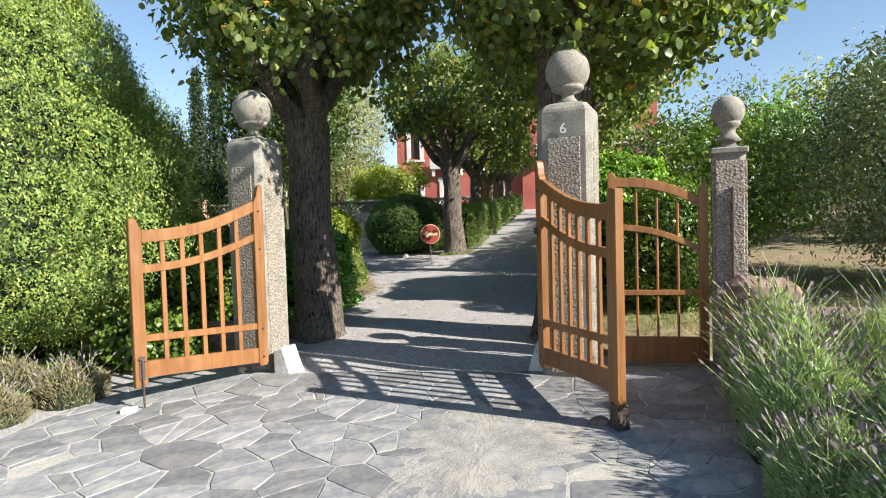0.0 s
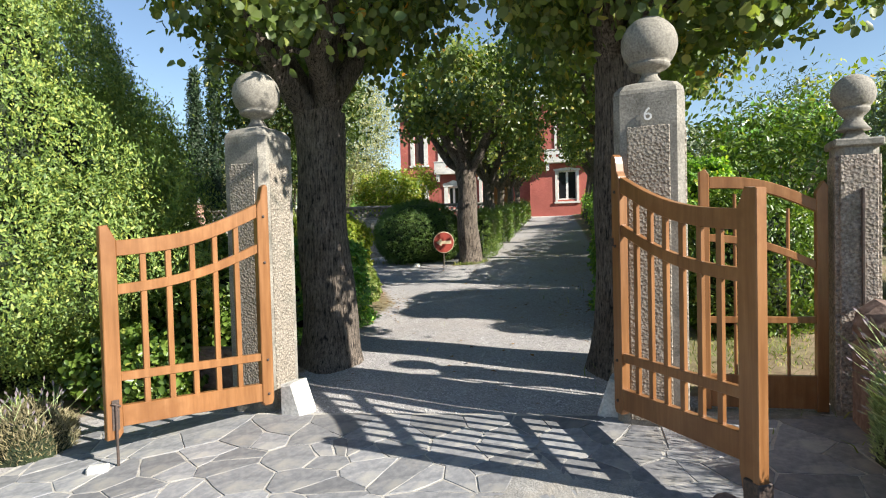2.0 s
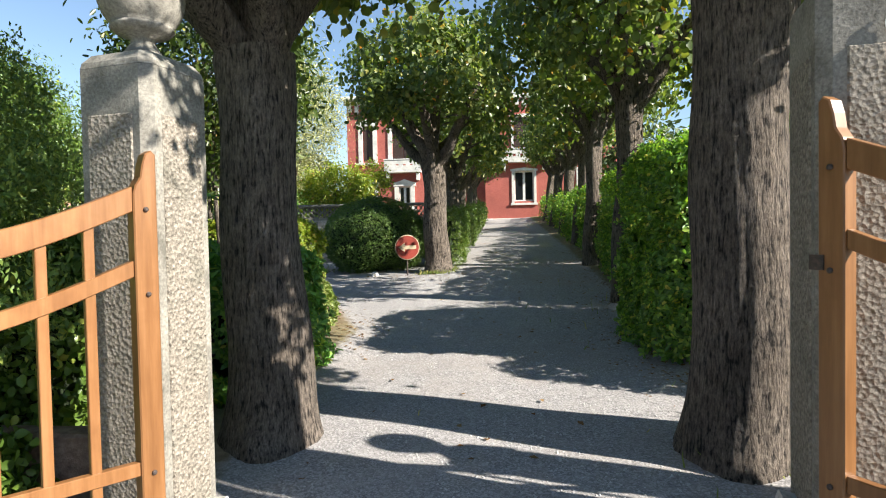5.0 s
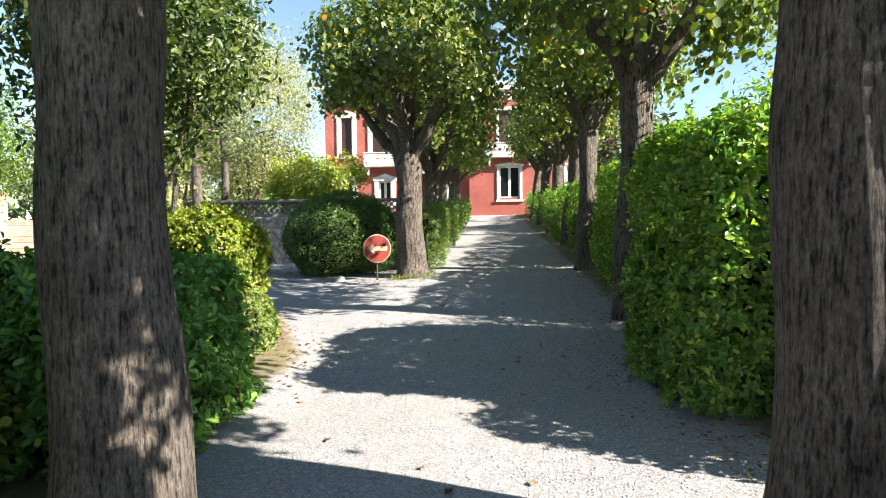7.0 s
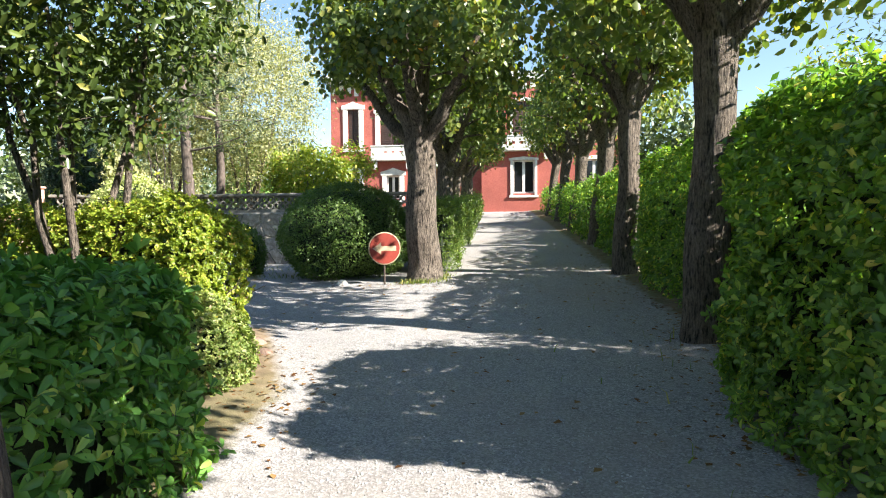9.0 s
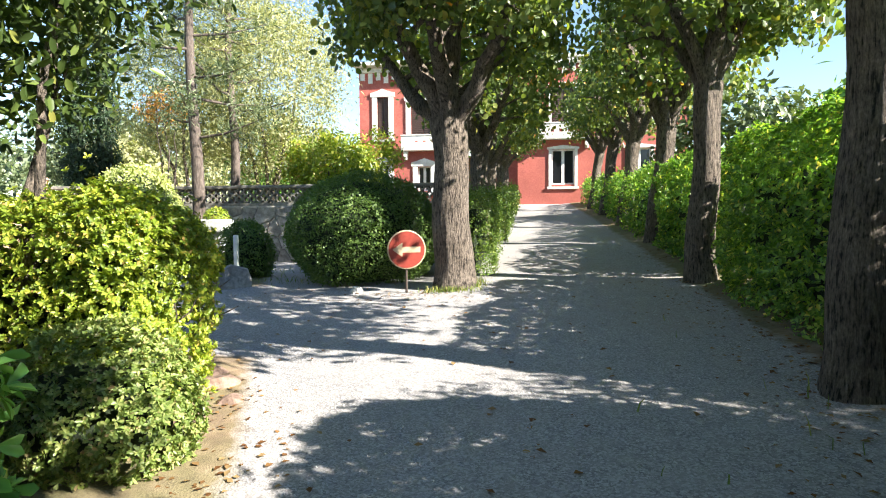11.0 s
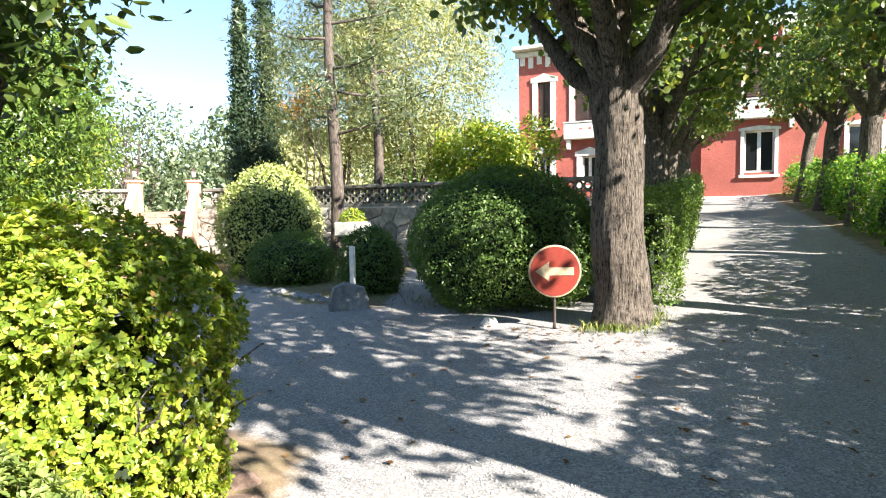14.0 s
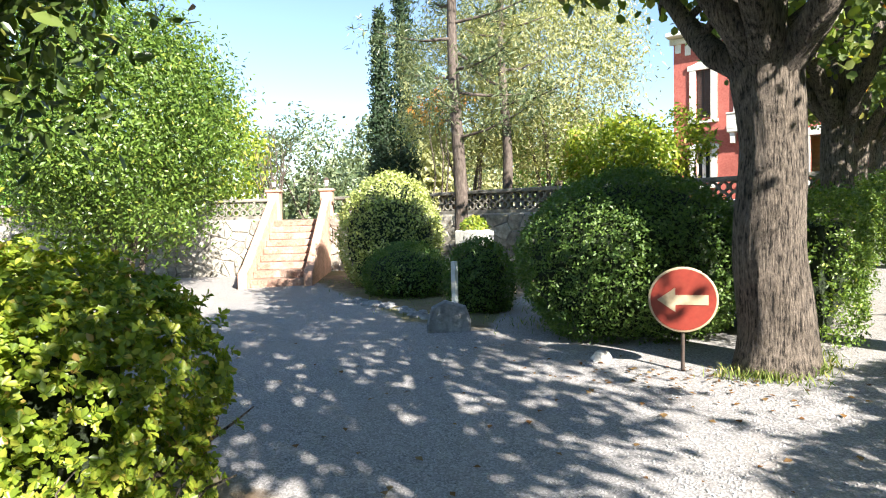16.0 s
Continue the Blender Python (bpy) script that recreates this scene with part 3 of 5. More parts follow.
# ---- ground ----
def g(x, y):
    z = float(np.interp(y, (-30, 3, 6, 7.3, 11.6, 16, 20, 38.5, 60), (-0.5, 0.02, 0.13, 0.28, 0.6, 0.88, 1.18, 2.4, 2.6)))
    z += max(-0.1, min(0.1, 0.03 * (x + 1.5)))
    if x < -4 and y > 9:
        f = min(1.0, (-4 - x) / 3) * min(1.0, (y - 9) / 4)
        z += (0.78 - z) * f
    return z


def on_ground(x, y, dz=0.0):
    return (x, y, g(x, y) + dz)


def drive_share(x, y):
    """1 on gravel or stone, 0 on soil."""
    if y < 6.2:
        a = 3.6 - abs(x + 1.3)
        return max(0.0, min(1.0, a + 0.5))
    d = (2.1 if x < -1.3 else 1.75) - abs(x + 1.3)
    if y > 9.8 and x < -1.3:
        d = max(d, min(1.0, x + 3.05 + 0.42 * (y - 9.8)))
    if y > 11.5:
        e = min(y - 12.6, 16.0 - 0.08 * x - y + (0.0 if x > -7 else (-7 - x) * 0.45), 40 + x) if x < -1.5 else -9
        d = max(d, min(e, 1.0) if x > -17 else -1)
    return max(0.0, min(1.0, d * 1.6 + 0.35))


def axis(lo, a, b, hi, step):
    inner = np.arange(a, b + 1e-6, step)
    out = [hi_i for hi_i in b + np.geomspace(step, hi - b, 22)]
    back = [a - v for v in np.geomspace(step, a - lo, 22)][::-1]
    return np.concatenate([back, inner, out])


gx, gy = axis(-900, -19, 8, 900, 0.16), axis(-900, -2, 40, 900, 0.2)
GC = np.zeros((len(gx), len(gy), 3))
DR = np.zeros((len(gx), len(gy)))
for i, x in enumerate(gx):
    for j, y in enumerate(gy):
        dr = drive_share(x, y)
        GC[i, j] = x, y, g(x, y) + (0.05 * (1 - dr) + 0.012 * (math.sin(x * 2.3 + y) * math.sin(y * 1.7 - x)) if abs(x) < 60 and abs(y) < 60 else 0)
        DR[i, j] = dr
idx = np.arange(len(gx) * len(gy)).reshape(len(gx), len(gy))
quads = np.stack([idx[:-1, :-1], idx[1:, :-1], idx[1:, 1:], idx[:-1, 1:]], -1).reshape(-1, 4)
gme = bulk("ground", GC.reshape(-1, 3), quads)
attr = gme.attributes.new("drive", "FLOAT", "POINT")
attr.data.foreach_set("value", DR.ravel().astype(np.float32))
ground = tagged(part("ground", gme, M_GROUND, smooth=True), "grey crushed gravel drive with bare soil and dry turf beside it", "ground", kind="structure")


# ---- gate pillars ----
def chamfered(w, z0, z1, c):
    h = w / 2
    ring = [(h, -h + c), (h, h - c), (h - c, h), (-h + c, h), (-h, h - c), (-h, -h + c), (-h + c, -h), (h - c, -h)]
    bm = bmesh.new()
    a = [bm.verts.new((x, y, z0)) for x, y in ring]
    b = [bm.verts.new((x, y, z1)) for x, y in ring]
    for i in range(8):
        bm.faces.new((a[i], a[(i + 1) % 8], b[(i + 1) % 8], b[i]))
    bm.faces.new(a[::-1])
    bm.faces.new(b)
    return bm


def ball_profile(r, neck):
    p = [(neck * 1.9, 0.0), (neck * 1.5, 0.03), (neck, 0.075), (neck * 1.05, 0.1), (r * 0.62, 0.125), (r * 0.74, 0.15), (r * 0.72, 0.165)]
    zc = 0.165 + r * 0.72
    for i in range(3, 15):
        a = -math.pi / 2 + math.pi * i / 14
        p.append((r * math.cos(a), zc + r * math.sin(a)))
    return p


def pillar(x, y, z, w, top, r, turn, label, number=None, shoulder=True, margin=0.2, mat=None):
    p = thing("gate_pillar", pose(x, y, z, 0, 0, turn), label, "pillar", "gate pillars")
    part("shaft", chamfered(w, -0.15, top - z, 0.05), M_CONC, p)
    for a in range(4):
        bm = boxed(-w / 2 + margin * w, w / 2 - margin * w, -w / 2 - 0.008, -w / 2 + 0.03, 0.05, top - z - 0.24 if shoulder else top - z - 0.06, 0.006)
        part("roughcast_panel", bm, mat or M_ROUGH, p, at=pose(0, 0, 0, 0, 0, 90 * a))
    h = top - z
    if shoulder:
        bm = bmesh.new()
        rings = []
        for s, dz in ((1.0, 0.0), (0.97, 0.03), (0.82, 0.075), (0.55, 0.1), (0.3, 0.115)):
            k, c = w / 2 * s, 0.05 * s
            rings.append([bm.verts.new((q[0], q[1], h + 0.002 + dz)) for q in ((k, -k + c), (k, k - c), (k - c, k), (-k + c, k), (-k, k - c), (-k, -k + c), (-k + c, -k), (k - c, -k))])
        for a, b in zip(rings, rings[1:]):
            for i in range(8):
                bm.faces.new((a[i], a[(i + 1) % 8], b[(i + 1) % 8], b[i]))
        bm.faces.new(rings[-1])
        bm.faces.new(rings[0][::-1])
        part("shoulder", bm, M_CONC, p)
        h += 0.1
    else:
        part("cap", boxed(-w / 2 - 0.02, w / 2 + 0.02, -w / 2 - 0.02, w / 2 + 0.02, h, h + 0.06, 0.012), M_CONC, p)
        part("cap_neck", lathe([(w * 0.42, h + 0.06), (w * 0.3, h + 0.1), (w * 0.2, h + 0.15)], 4), M_CONC, p, at=pose(0, 0, 0, 0, 0, 45))
        h += 0.13
    part("ball_finial", lathe(ball_profile(r, 0.06), 32), M_CONC, p, "weathered concrete ball on a turned neck", at=(0, 0, h), smooth=True)
    if number:
        cu = bpy.data.curves.new("numeral", "FONT")
        cu.body, cu.size, cu.extrude, cu.align_x, cu.align_y = number, 0.135, 0.003, "CENTER", "CENTER"
        tmp = new("numeral_source", cu)
        me = bpy.data.meshes.new_from_object(tmp.evaluated_get(bpy.context.evaluated_depsgraph_get()))
        bpy.data.objects.remove(tmp)
        me.materials.clear()
        part("house_number", me, M_WHITE, p, "white house number six", at=pose(0.0, -w / 2 - 0.012, top - z - 0.16, 90, 0, 0))
    return p


GTURN = -12
pillar(-3.36, 6.28, g(-3.36, 6.28), 0.468, 2.58, 0.218, GTURN, "weathered concrete gate pillar with roughcast faces and ball finial")
pillar(0.11, 5.92, g(0.11, 5.92), 0.5, 2.66, 0.21, GTURN, "weathered concrete gate pillar with roughcast faces, white number and ball finial", "6")
p3 = pillar(1.56, 6.0, g(1.56, 6.0), 0.275, 2.22, 0.145, GTURN + 2, "slimmer roughcast gate pillar with a square cap and ball finial", shoulder=False, margin=0.07, mat=M_ROUGHWARM)
part("iron_strap", boxed(0.01, 0.03, -0.17, -0.142, 0.85, 1.7, 0.004), M_IRON, p3)


def guard_stone(x, y, turn, h=0.3):
    bm = prism([(-0.12, -0.08), (0.13, -0.08), (0.1, 0.05), (0.01, h), (-0.12, h * 0.92)], -0.12, 0.12, 0.02)
    ob = part("guard_stone", bm, M_WHSTONE, at=pose(x, y, g(x, y), 0, 0, turn))
    return tagged(ob, "whitewashed wedge-shaped guard stone at the pillar's foot", "guard stone", "guard stones")


guard_stone(-2.9, 6.0, GTURN)
guard_stone(-0.2, 5.98, 180 + GTURN, 0.32)


# ---- gates ----
def rail(x0, x1, za, zb, thick, sag, y=0.02, n=12, shift=0.0):
    up, lo = [], []
    for i in range(n + 1):
        f = i / n
        z = za + (zb - za) * f - sag * math.sin(math.pi * f)
        up.append((x0 + (x1 - x0) * f, z))
        lo.append((x0 + (x1 - x0) * f, z - thick))
    return prism(up + lo[::-1], -y + shift, y + shift, 0.004)


def gate_leaf(where, label, slats, double, W=1.42):
    t = thing("driveway_gate", where, label, "gate", "driveway gate leaves")
    s = 0.11
    part("hinge_stile", prism([(0, 0.14), (0.02, 0.1), (s - 0.02, 0.1), (s, 0.13), (s, 1.82), (s - 0.01, 1.86), (0.075, 1.9), (0.065, 1.96), (0.05, 2.01), (0.02, 2.03), (0, 2.01)], -0.035, 0.035, 0.006), M_WOOD, t)
    foot = 0.03 if double else 0.13
    part("closing_stile", prism([(W - s, 0.17), (W - s + 0.03, foot), (W, foot), (W, 1.68), (W - 0.055, 1.69), (W - 0.075, 1.65), (W - s, 1.58)], -0.035, 0.035, 0.006), M_WOOD, t)
    a, b = s, W - s
    part("top_rail", rail(a, b, 1.855, 1.577, 0.115, 0.07, 0.026), M_WOOD, t)
    part("curved_rail", rail(a, b, 1.51, 1.255, 0.075, 0.06, 0.022), M_WOOD, t)
    part("lock_rail", rail(a, b, 0.56, 0.61, 0.065, 0.0, 0.022), M_WOOD, t)
    part("bottom_rail", rail(a, b, 0.295, 0.366, 0.155, 0.0, 0.028), M_WOOD, t)
    for i in range(slats):
        f = (i + 1) / (slats + 1)
        x = a + (b - a) * f
        zt = 1.855 + (1.577 - 1.855) * f - 0.07 * math.sin(math.pi * f) - 0.05
        part("slat", boxed(x - 0.022, x + 0.022, -0.014, 0.014, 0.24, zt, 0.003), M_WOOD, t)
    if double:
        part("rebate_strip", boxed(W + 0.003, W + 0.05, -0.05, 0.02, -0.03, 1.68, 0.006), M_WOOD, t)
        part("iron_shoe", boxed(W - 0.06, W + 0.054, -0.055, 0.045, -0.1, 0.14, 0.006), M_IRON, t, "rusted dark iron shoe")
        part("hinge_strap", boxed(-0.03, 0.03, -0.045, -0.036, 1.35, 1.41), M_IRON, t)
    for z in (0.2, 0.5, 1.35, 1.75):
        part("bolt", lathe([(0.012, 0), (0.012, 0.008), (0.006, 0.013)], 8), M_IRON, t, at=pose(s * 0.5, 0.035, z, -90, 0, 0))
        part("bolt", lathe([(0.012, 0), (0.012, 0.008), (0.006, 0.013)], 8), M_IRON, t, at=pose(s * 0.5, -0.035, z, 90, 0, 0))
    part("drop_bolt", tubes("drop_bolt", [tube([(W - 0.06, 0.05, -0.09), (W - 0.06, 0.05, 0.38)], [0.01, 0.01], 8), tube([(W - 0.09, 0.05, 0.37), (W - 0.03, 0.05, 0.4)], [0.008, 0.008], 6)]), M_IRON, t)
    part("bolt_plate", boxed(W - 0.085, W - 0.035, 0.034, 0.042, 0.2, 0.42, 0.002), M_IRON, t)
    return t


GL, GR = (-3.12, 5.93), (-0.18, 5.7)
gate_leaf(pose(*GL, g(*GL) + 0.02, 0, 0, -122.5), "open varnished wooden driveway gate leaf with curved rails and slats", 5, False, 1.35)
gate_leaf(pose(*GR, g(*GR) + 0.03, 0, 0, -65.5), "open varnished wooden driveway gate leaf with curved rails and closing rebate", 6, True)
stop = part("gate_stop", boxed(-0.07, 0.07, -0.05, 0.05, -0.02, 0.06, 0.01), M_WHSTONE, at=pose(-3.86, 4.72, g(-3.86, 4.72), 0, 0, 30))
tagged(stop, "small whitewashed concrete gate stop set in the paving", "gate stop")
bm = bmesh.new()
bmesh.ops.create_icosphere(bm, subdivisions=2, radius=0.07)
for v in bm.verts:
    v.co = Vector((v.co.x * 1.2, v.co.y, v.co.z * 0.8)) * (1 + 0.12 * math.sin(v.co.x * 40 + v.co.y * 31))
tagged(part("gate_stone", bm, M_REDROCK, at=on_ground(0.26, 4.5, 0.02)), "rounded dark stone lying under the gate's edge", "stone")


def side_gate():
    x0, x1 = Vector((0.47, 5.98)), Vector((1.37, 5.98))
    d = x1 - x0
    W = d.length
    t = thing("side_gate", pose(x0.x, x0.y, g(x0.x, x0.y) + 0.06, 0, 0, math.degrees(math.atan2(d.y, d.x))), "closed narrow wooden side gate with curved rail and thin bars", "gate")
    part("stile", prism([(0, 0), (0.07, 0), (0.07, 1.82), (0.04, 1.86), (0, 1.84)], -0.03, 0.03, 0.005), M_WOOD, t)
    part("stile", prism([(W - 0.08, 0), (W, 0), (W, 1.7), (W - 0.03, 1.74), (W - 0.08, 1.66)], -0.03, 0.03, 0.005), M_WOOD, t)
    part("top_rail", rail(0.07, W - 0.08, 1.8, 1.6, 0.09, -0.06, 0.025), M_WOOD, t)
    part("curved_rail", rail(0.07, W - 0.08, 1.36, 1.14, 0.06, -0.05, 0.02), M_WOOD, t)
    part("lock_rail", rail(0.07, W - 0.08, 0.72, 0.72, 0.05, 0, 0.02), M_WOOD, t)
    part("bottom_rail", rail(0.07, W - 0.08, 0.27, 0.27, 0.25, 0, 0.022), M_WOOD, t)
    for i in range(3):
        x = 0.07 + (W - 0.15) * (i + 1) / 4
        part("bar", tubes("bar", [tube([(x, 0, 0.25), (x, 0, 1.66 - 0.06 * i)], [0.013, 0.013], 8)]), M_WOOD, t)
    return t


side_gate()
tagged(part("threshold", boxed(-0.48, 0.48, -0.12, 0.12, -0.1, 0.03, 0.015), M_CONC, at=pose(0.92, 5.95, g(0.92, 5.95), 0, 0, 0)), "worn stone threshold under the side gate", "threshold", kind="structure")

# ---- the house at the end of the drive ----
HY = 38.5


def wall_with_holes(x0, x1, z0, z1, y0, y1, holes):
    """A wall panel along x with rectangular openings right through it."""
    xs = sorted({x0, x1, *[h[0] for h in holes], *[h[1] for h in holes]})
    zs = sorted({z0, z1, *[h[2] for h in holes], *[h[3] for h in holes]})
    bm = bmesh.new()
    for a, b in zip(xs, xs[1:]):
        for c, d in zip(zs, zs[1:]):
            if not any(h[0] <= a and b <= h[1] and h[2] <= c and d <= h[3] for h in holes):
                box(bm, a, b, y0, y1, c, d)
    bmesh.ops.remove_doubles(bm, verts=bm.verts, dist=1e-5)
    seen = {}
    for f in bm.faces:
        seen.setdefault(tuple(round(v, 4) for v in f.calc_center_median()), []).append(f)
    bmesh.ops.delete(bm, geom=[f for fs in seen.values() if len(fs) > 1 for f in fs], context="FACES")
    return bm


house = thing("villa", (0, HY, 2.3), "two-storey red rendered villa with cream window surrounds and frieze", "house")
holes_l = [(-9.55, -8.93, 3.75, 5.85), (-9.55, -8.93, 0.9, 2.35), (-7.75, -6.45, 3.55, 5.6), (-7.4, -6.7, 0.9, 2.2), (-5.2, -3.6, 0.3, 2.6), (-4.9, -3.9, 3.7, 5.6)]
holes_r = [(-0.52, 0.62, 1.12, 2.88), (-0.52, 0.62, 4.2, 6.0), (3.2, 4.3, 1.12, 2.88), (3.2, 4.3, 4.2, 6.0)]
part("wall", wall_with_holes(-10.5, -2.2, -0.5, 7.3, 0.4, 0.75, holes_l), M_RED, house)
part("wall", wall_with_holes(-2.2, 6.0, -0.5, 7.3, 0.0, 0.35, holes_r), M_RED, house)
part("wall", boxed(-10.5, -10.15, 0.753, 9.0, -0.5, 7.3), M_RED, house)
part("wall", boxed(5.65, 6.0, 0.353, 9.0, -0.5, 7.3), M_RED, house)
part("wall", boxed(-2.2, -1.85, 0.353, 0.75, -0.5, 7.3), M_RED, house)
part("wall", boxed(-10.5, 6.0, 9.003, 9.3, -0.5, 7.3), M_RED, house)
part("roof", boxed(-10.7, 6.2, -0.2, 9.5, 7.36, 7.55, 0.03), M_TRIM, house)
part("floor_slab", boxed(-10.1, 5.6, 0.8, 8.9, 3.0, 3.2), M_OCHRE, house)
part("back_room_wall", boxed(-5.6, -3.2, 2.2, 2.3, -0.3, 2.98), M_OCHRE, house, "ochre wall inside the porch")
for x0, x1, y in ((-10.55, -2.203, 0.4), (-2.25, 6.05, 0.0)):
    part("cornice", boxed(x0 - 0.1, x1 + (0.0 if y else 0.1), y - 0.18, y - 0.003, 7.1, 7.34, 0.03), M_TRIM, house)
    n = int((x1 - x0) / 0.42)
    for i in range(n):
        cx = x0 + 0.25 + i * 0.42
        part("frieze_tooth", boxed(cx - 0.12, cx + 0.12, y - 0.07, y - 0.003, 6.72 - (0.16 if i % 2 else 0), 7.095, 0.01), M_TRIM, house)
    part("plinth", boxed(x0 + 0.05, x1 - 0.05, y - 0.05, y - 0.003, -0.4, 0.14, 0.01), M_TRIM, house)


def surround(x0, x1, z0, z1, y, w=0.26, head=0.45):
    bm = bmesh.new()
    box(bm, x0 - w, x0, y - 0.06, y - 0.003, z0 - 0.12, z1)
    box(bm, x1, x1 + w, y - 0.06, y - 0.003, z0 - 0.12, z1)
    out = [(x0 - w - 0.08, z1), (x1 + w + 0.08, z1), (x1 + w + 0.08, z1 + head * 0.5), (x1 + w * 0.4, z1 + head * 0.62), ((x0 + x1) / 2, z1 + head), (x0 - w * 0.4, z1 + head * 0.62), (x0 - w - 0.08, z1 + head * 0.5)]
    o = prism(out, y - 0.075, y - 0.003)
    me = bpy.data.meshes.new("tmp")
    o.to_mesh(me)
    o.free()
    bm.from_mesh(me)
    box(bm, x0 - w - 0.06, x1 + w + 0.06, y - 0.1, y - 0.003, z0 - 0.22, z0 - 0.1)
    return bm


def window(x0, x1, z0, z1, y, shut=False, w=0.2, head=0.3):
    win = part("window", surround(x0, x1, z0, z1, y, w, head), M_TRIM, house, "window in a cream stucco surround")
    if shut:
        c = (x0 + x1) / 2
        for a, b in ((x0, c - 0.01), (c + 0.01, x1)):
            bm = boxed(a, b, y + 0.1, y + 0.13, z0, z1)
            k = int((z1 - z0) / 0.1)
            for i in range(k):
                box(bm, a + 0.05, b - 0.05, y + 0.075, y + 0.1, z0 + 0.04 + i * 0.1, z0 + 0.1 + i * 0.1)
            part("shutter", bm, M_SHUT, win, "closed brown louvred shutter")
        return
    c = (x0 + x1) / 2
    bm = bmesh.new()
    for a, b in ((x0, x0 + 0.07), (c - 0.07, c + 0.07), (x1 - 0.07, x1)):
        box(bm, a, b, y + 0.1, y + 0.16, z0, z1)
    for a, b in ((z0, z0 + 0.08), (z1 - 0.08, z1)):
        box(bm, x0 + 0.07, c - 0.07, y + 0.1, y + 0.16, a, b)
        box(bm, c + 0.07, x1 - 0.07, y + 0.1, y + 0.16, a, b)
    part("frame", bm, M_WHITE, win)
    for a, b in ((x0 + 0.07, c - 0.07), (c + 0.07, x1 - 0.07)):
        part("pane", boxed(a, b, y + 0.12, y + 0.13, z0 + 0.08, z1 - 0.08), M_PANE, win)


for (a, b, c, d), sh in zip(holes_l[:4] + holes_l[5:], (True, False, True, False, True)):
    window(a, b, c, d, 0.4, sh, 0.26, 0.42)
for a, b, c, d in holes_r:
    window(a, b, c, d, 0.0, c > 3, 0.14, 0.2)
part("porch_surround", surround(-5.2, -3.6, 0.3, 2.6, 0.4, 0.2, 0.45), M_TRIM, house, "cream porch surround")
for x0, x1, y in ((-8.2, -6.0, 0.4), (-1.3, 1.4, 0.0)):
    z0 = 2.98 if y else 3.35
    bal = part("balcony", boxed(x0, x1, y - 0.45, y - 0.003, z0, z0 + 0.14, 0.02), M_TRIM, house, "cream balcony with a pierced parapet")
    part("parapet", wall_with_holes(x0, x1, z0 + 0.143, z0 + 0.75, y - 0.45, y - 0.36, [(x0 + 0.3 + i * 0.42, x0 + 0.46 + i * 0.42, z0 + 0.35, z0 + 0.5) for i in range(int((x1 - x0 - 0.3) / 0.42))]), M_TRIM, bal)
    part("coping", boxed(x0 - 0.03, x1 + 0.03, y - 0.48, y - 0.33, z0 + 0.753, z0 + 0.82, 0.01), M_TRIM, bal)
    for x in (x0 + 0.2, x1 - 0.2):
        part("bracket", prism([(x - 0.08, z0 - 0.45), (x + 0.08, z0 - 0.45), (x + 0.1, z0 - 0.003), (x - 0.1, z0 - 0.003)], y - 0.35, y - 0.003), M_TRIM, bal)

# ---- terrace, retaining walls and stair ----
TER = 2.09
WALLS = [((-3.0, 21.5), (-10.6, 21.5)), ((-10.6, 21.5), (-13.0, 20.7)), ((-14.32, 19.72), (-21.0, 13.2)), ((-3.0, 38.0), (-3.0, 21.7))]
bm = bmesh.new()
vs = [bm.verts.new((x, y, TER)) for x, y in ((-3.05, 21.75), (-10.65, 21.75), (-13.15, 21.0), (-14.0, 20.3), (-14.45, 20.0), (-21.2, 13.4), (-70, 13.4), (-70, 38.9), (-3.05, 38.9))]
bm.faces.new(vs)
tagged(part("terrace", bm, M_GROUND), "bare earth terrace behind the retaining wall", "terrace", kind="structure")
wall_tops = []
for k, ((ax, ay), (bx, by)) in enumerate(WALLS):
    L = math.hypot(bx - ax, by - ay)
    ang = math.degrees(math.atan2(by - ay, bx - ax))
    z0 = min(g(ax, ay), g(bx, by)) - 0.2
    w = thing("wall_terrace_%d" % (k + 1), pose(ax, ay, z0, 0, 0, ang), "rubble stone retaining wall under a pierced parapet", "wall", kind="structure")
    part("masonry", boxed(0, L, -0.28, 0.0, 0, TER + 0.05 - z0), M_MORTAR, w)
    if k < 3:
        wall_tops.append((w, L, TER + 0.05 - z0, z0))


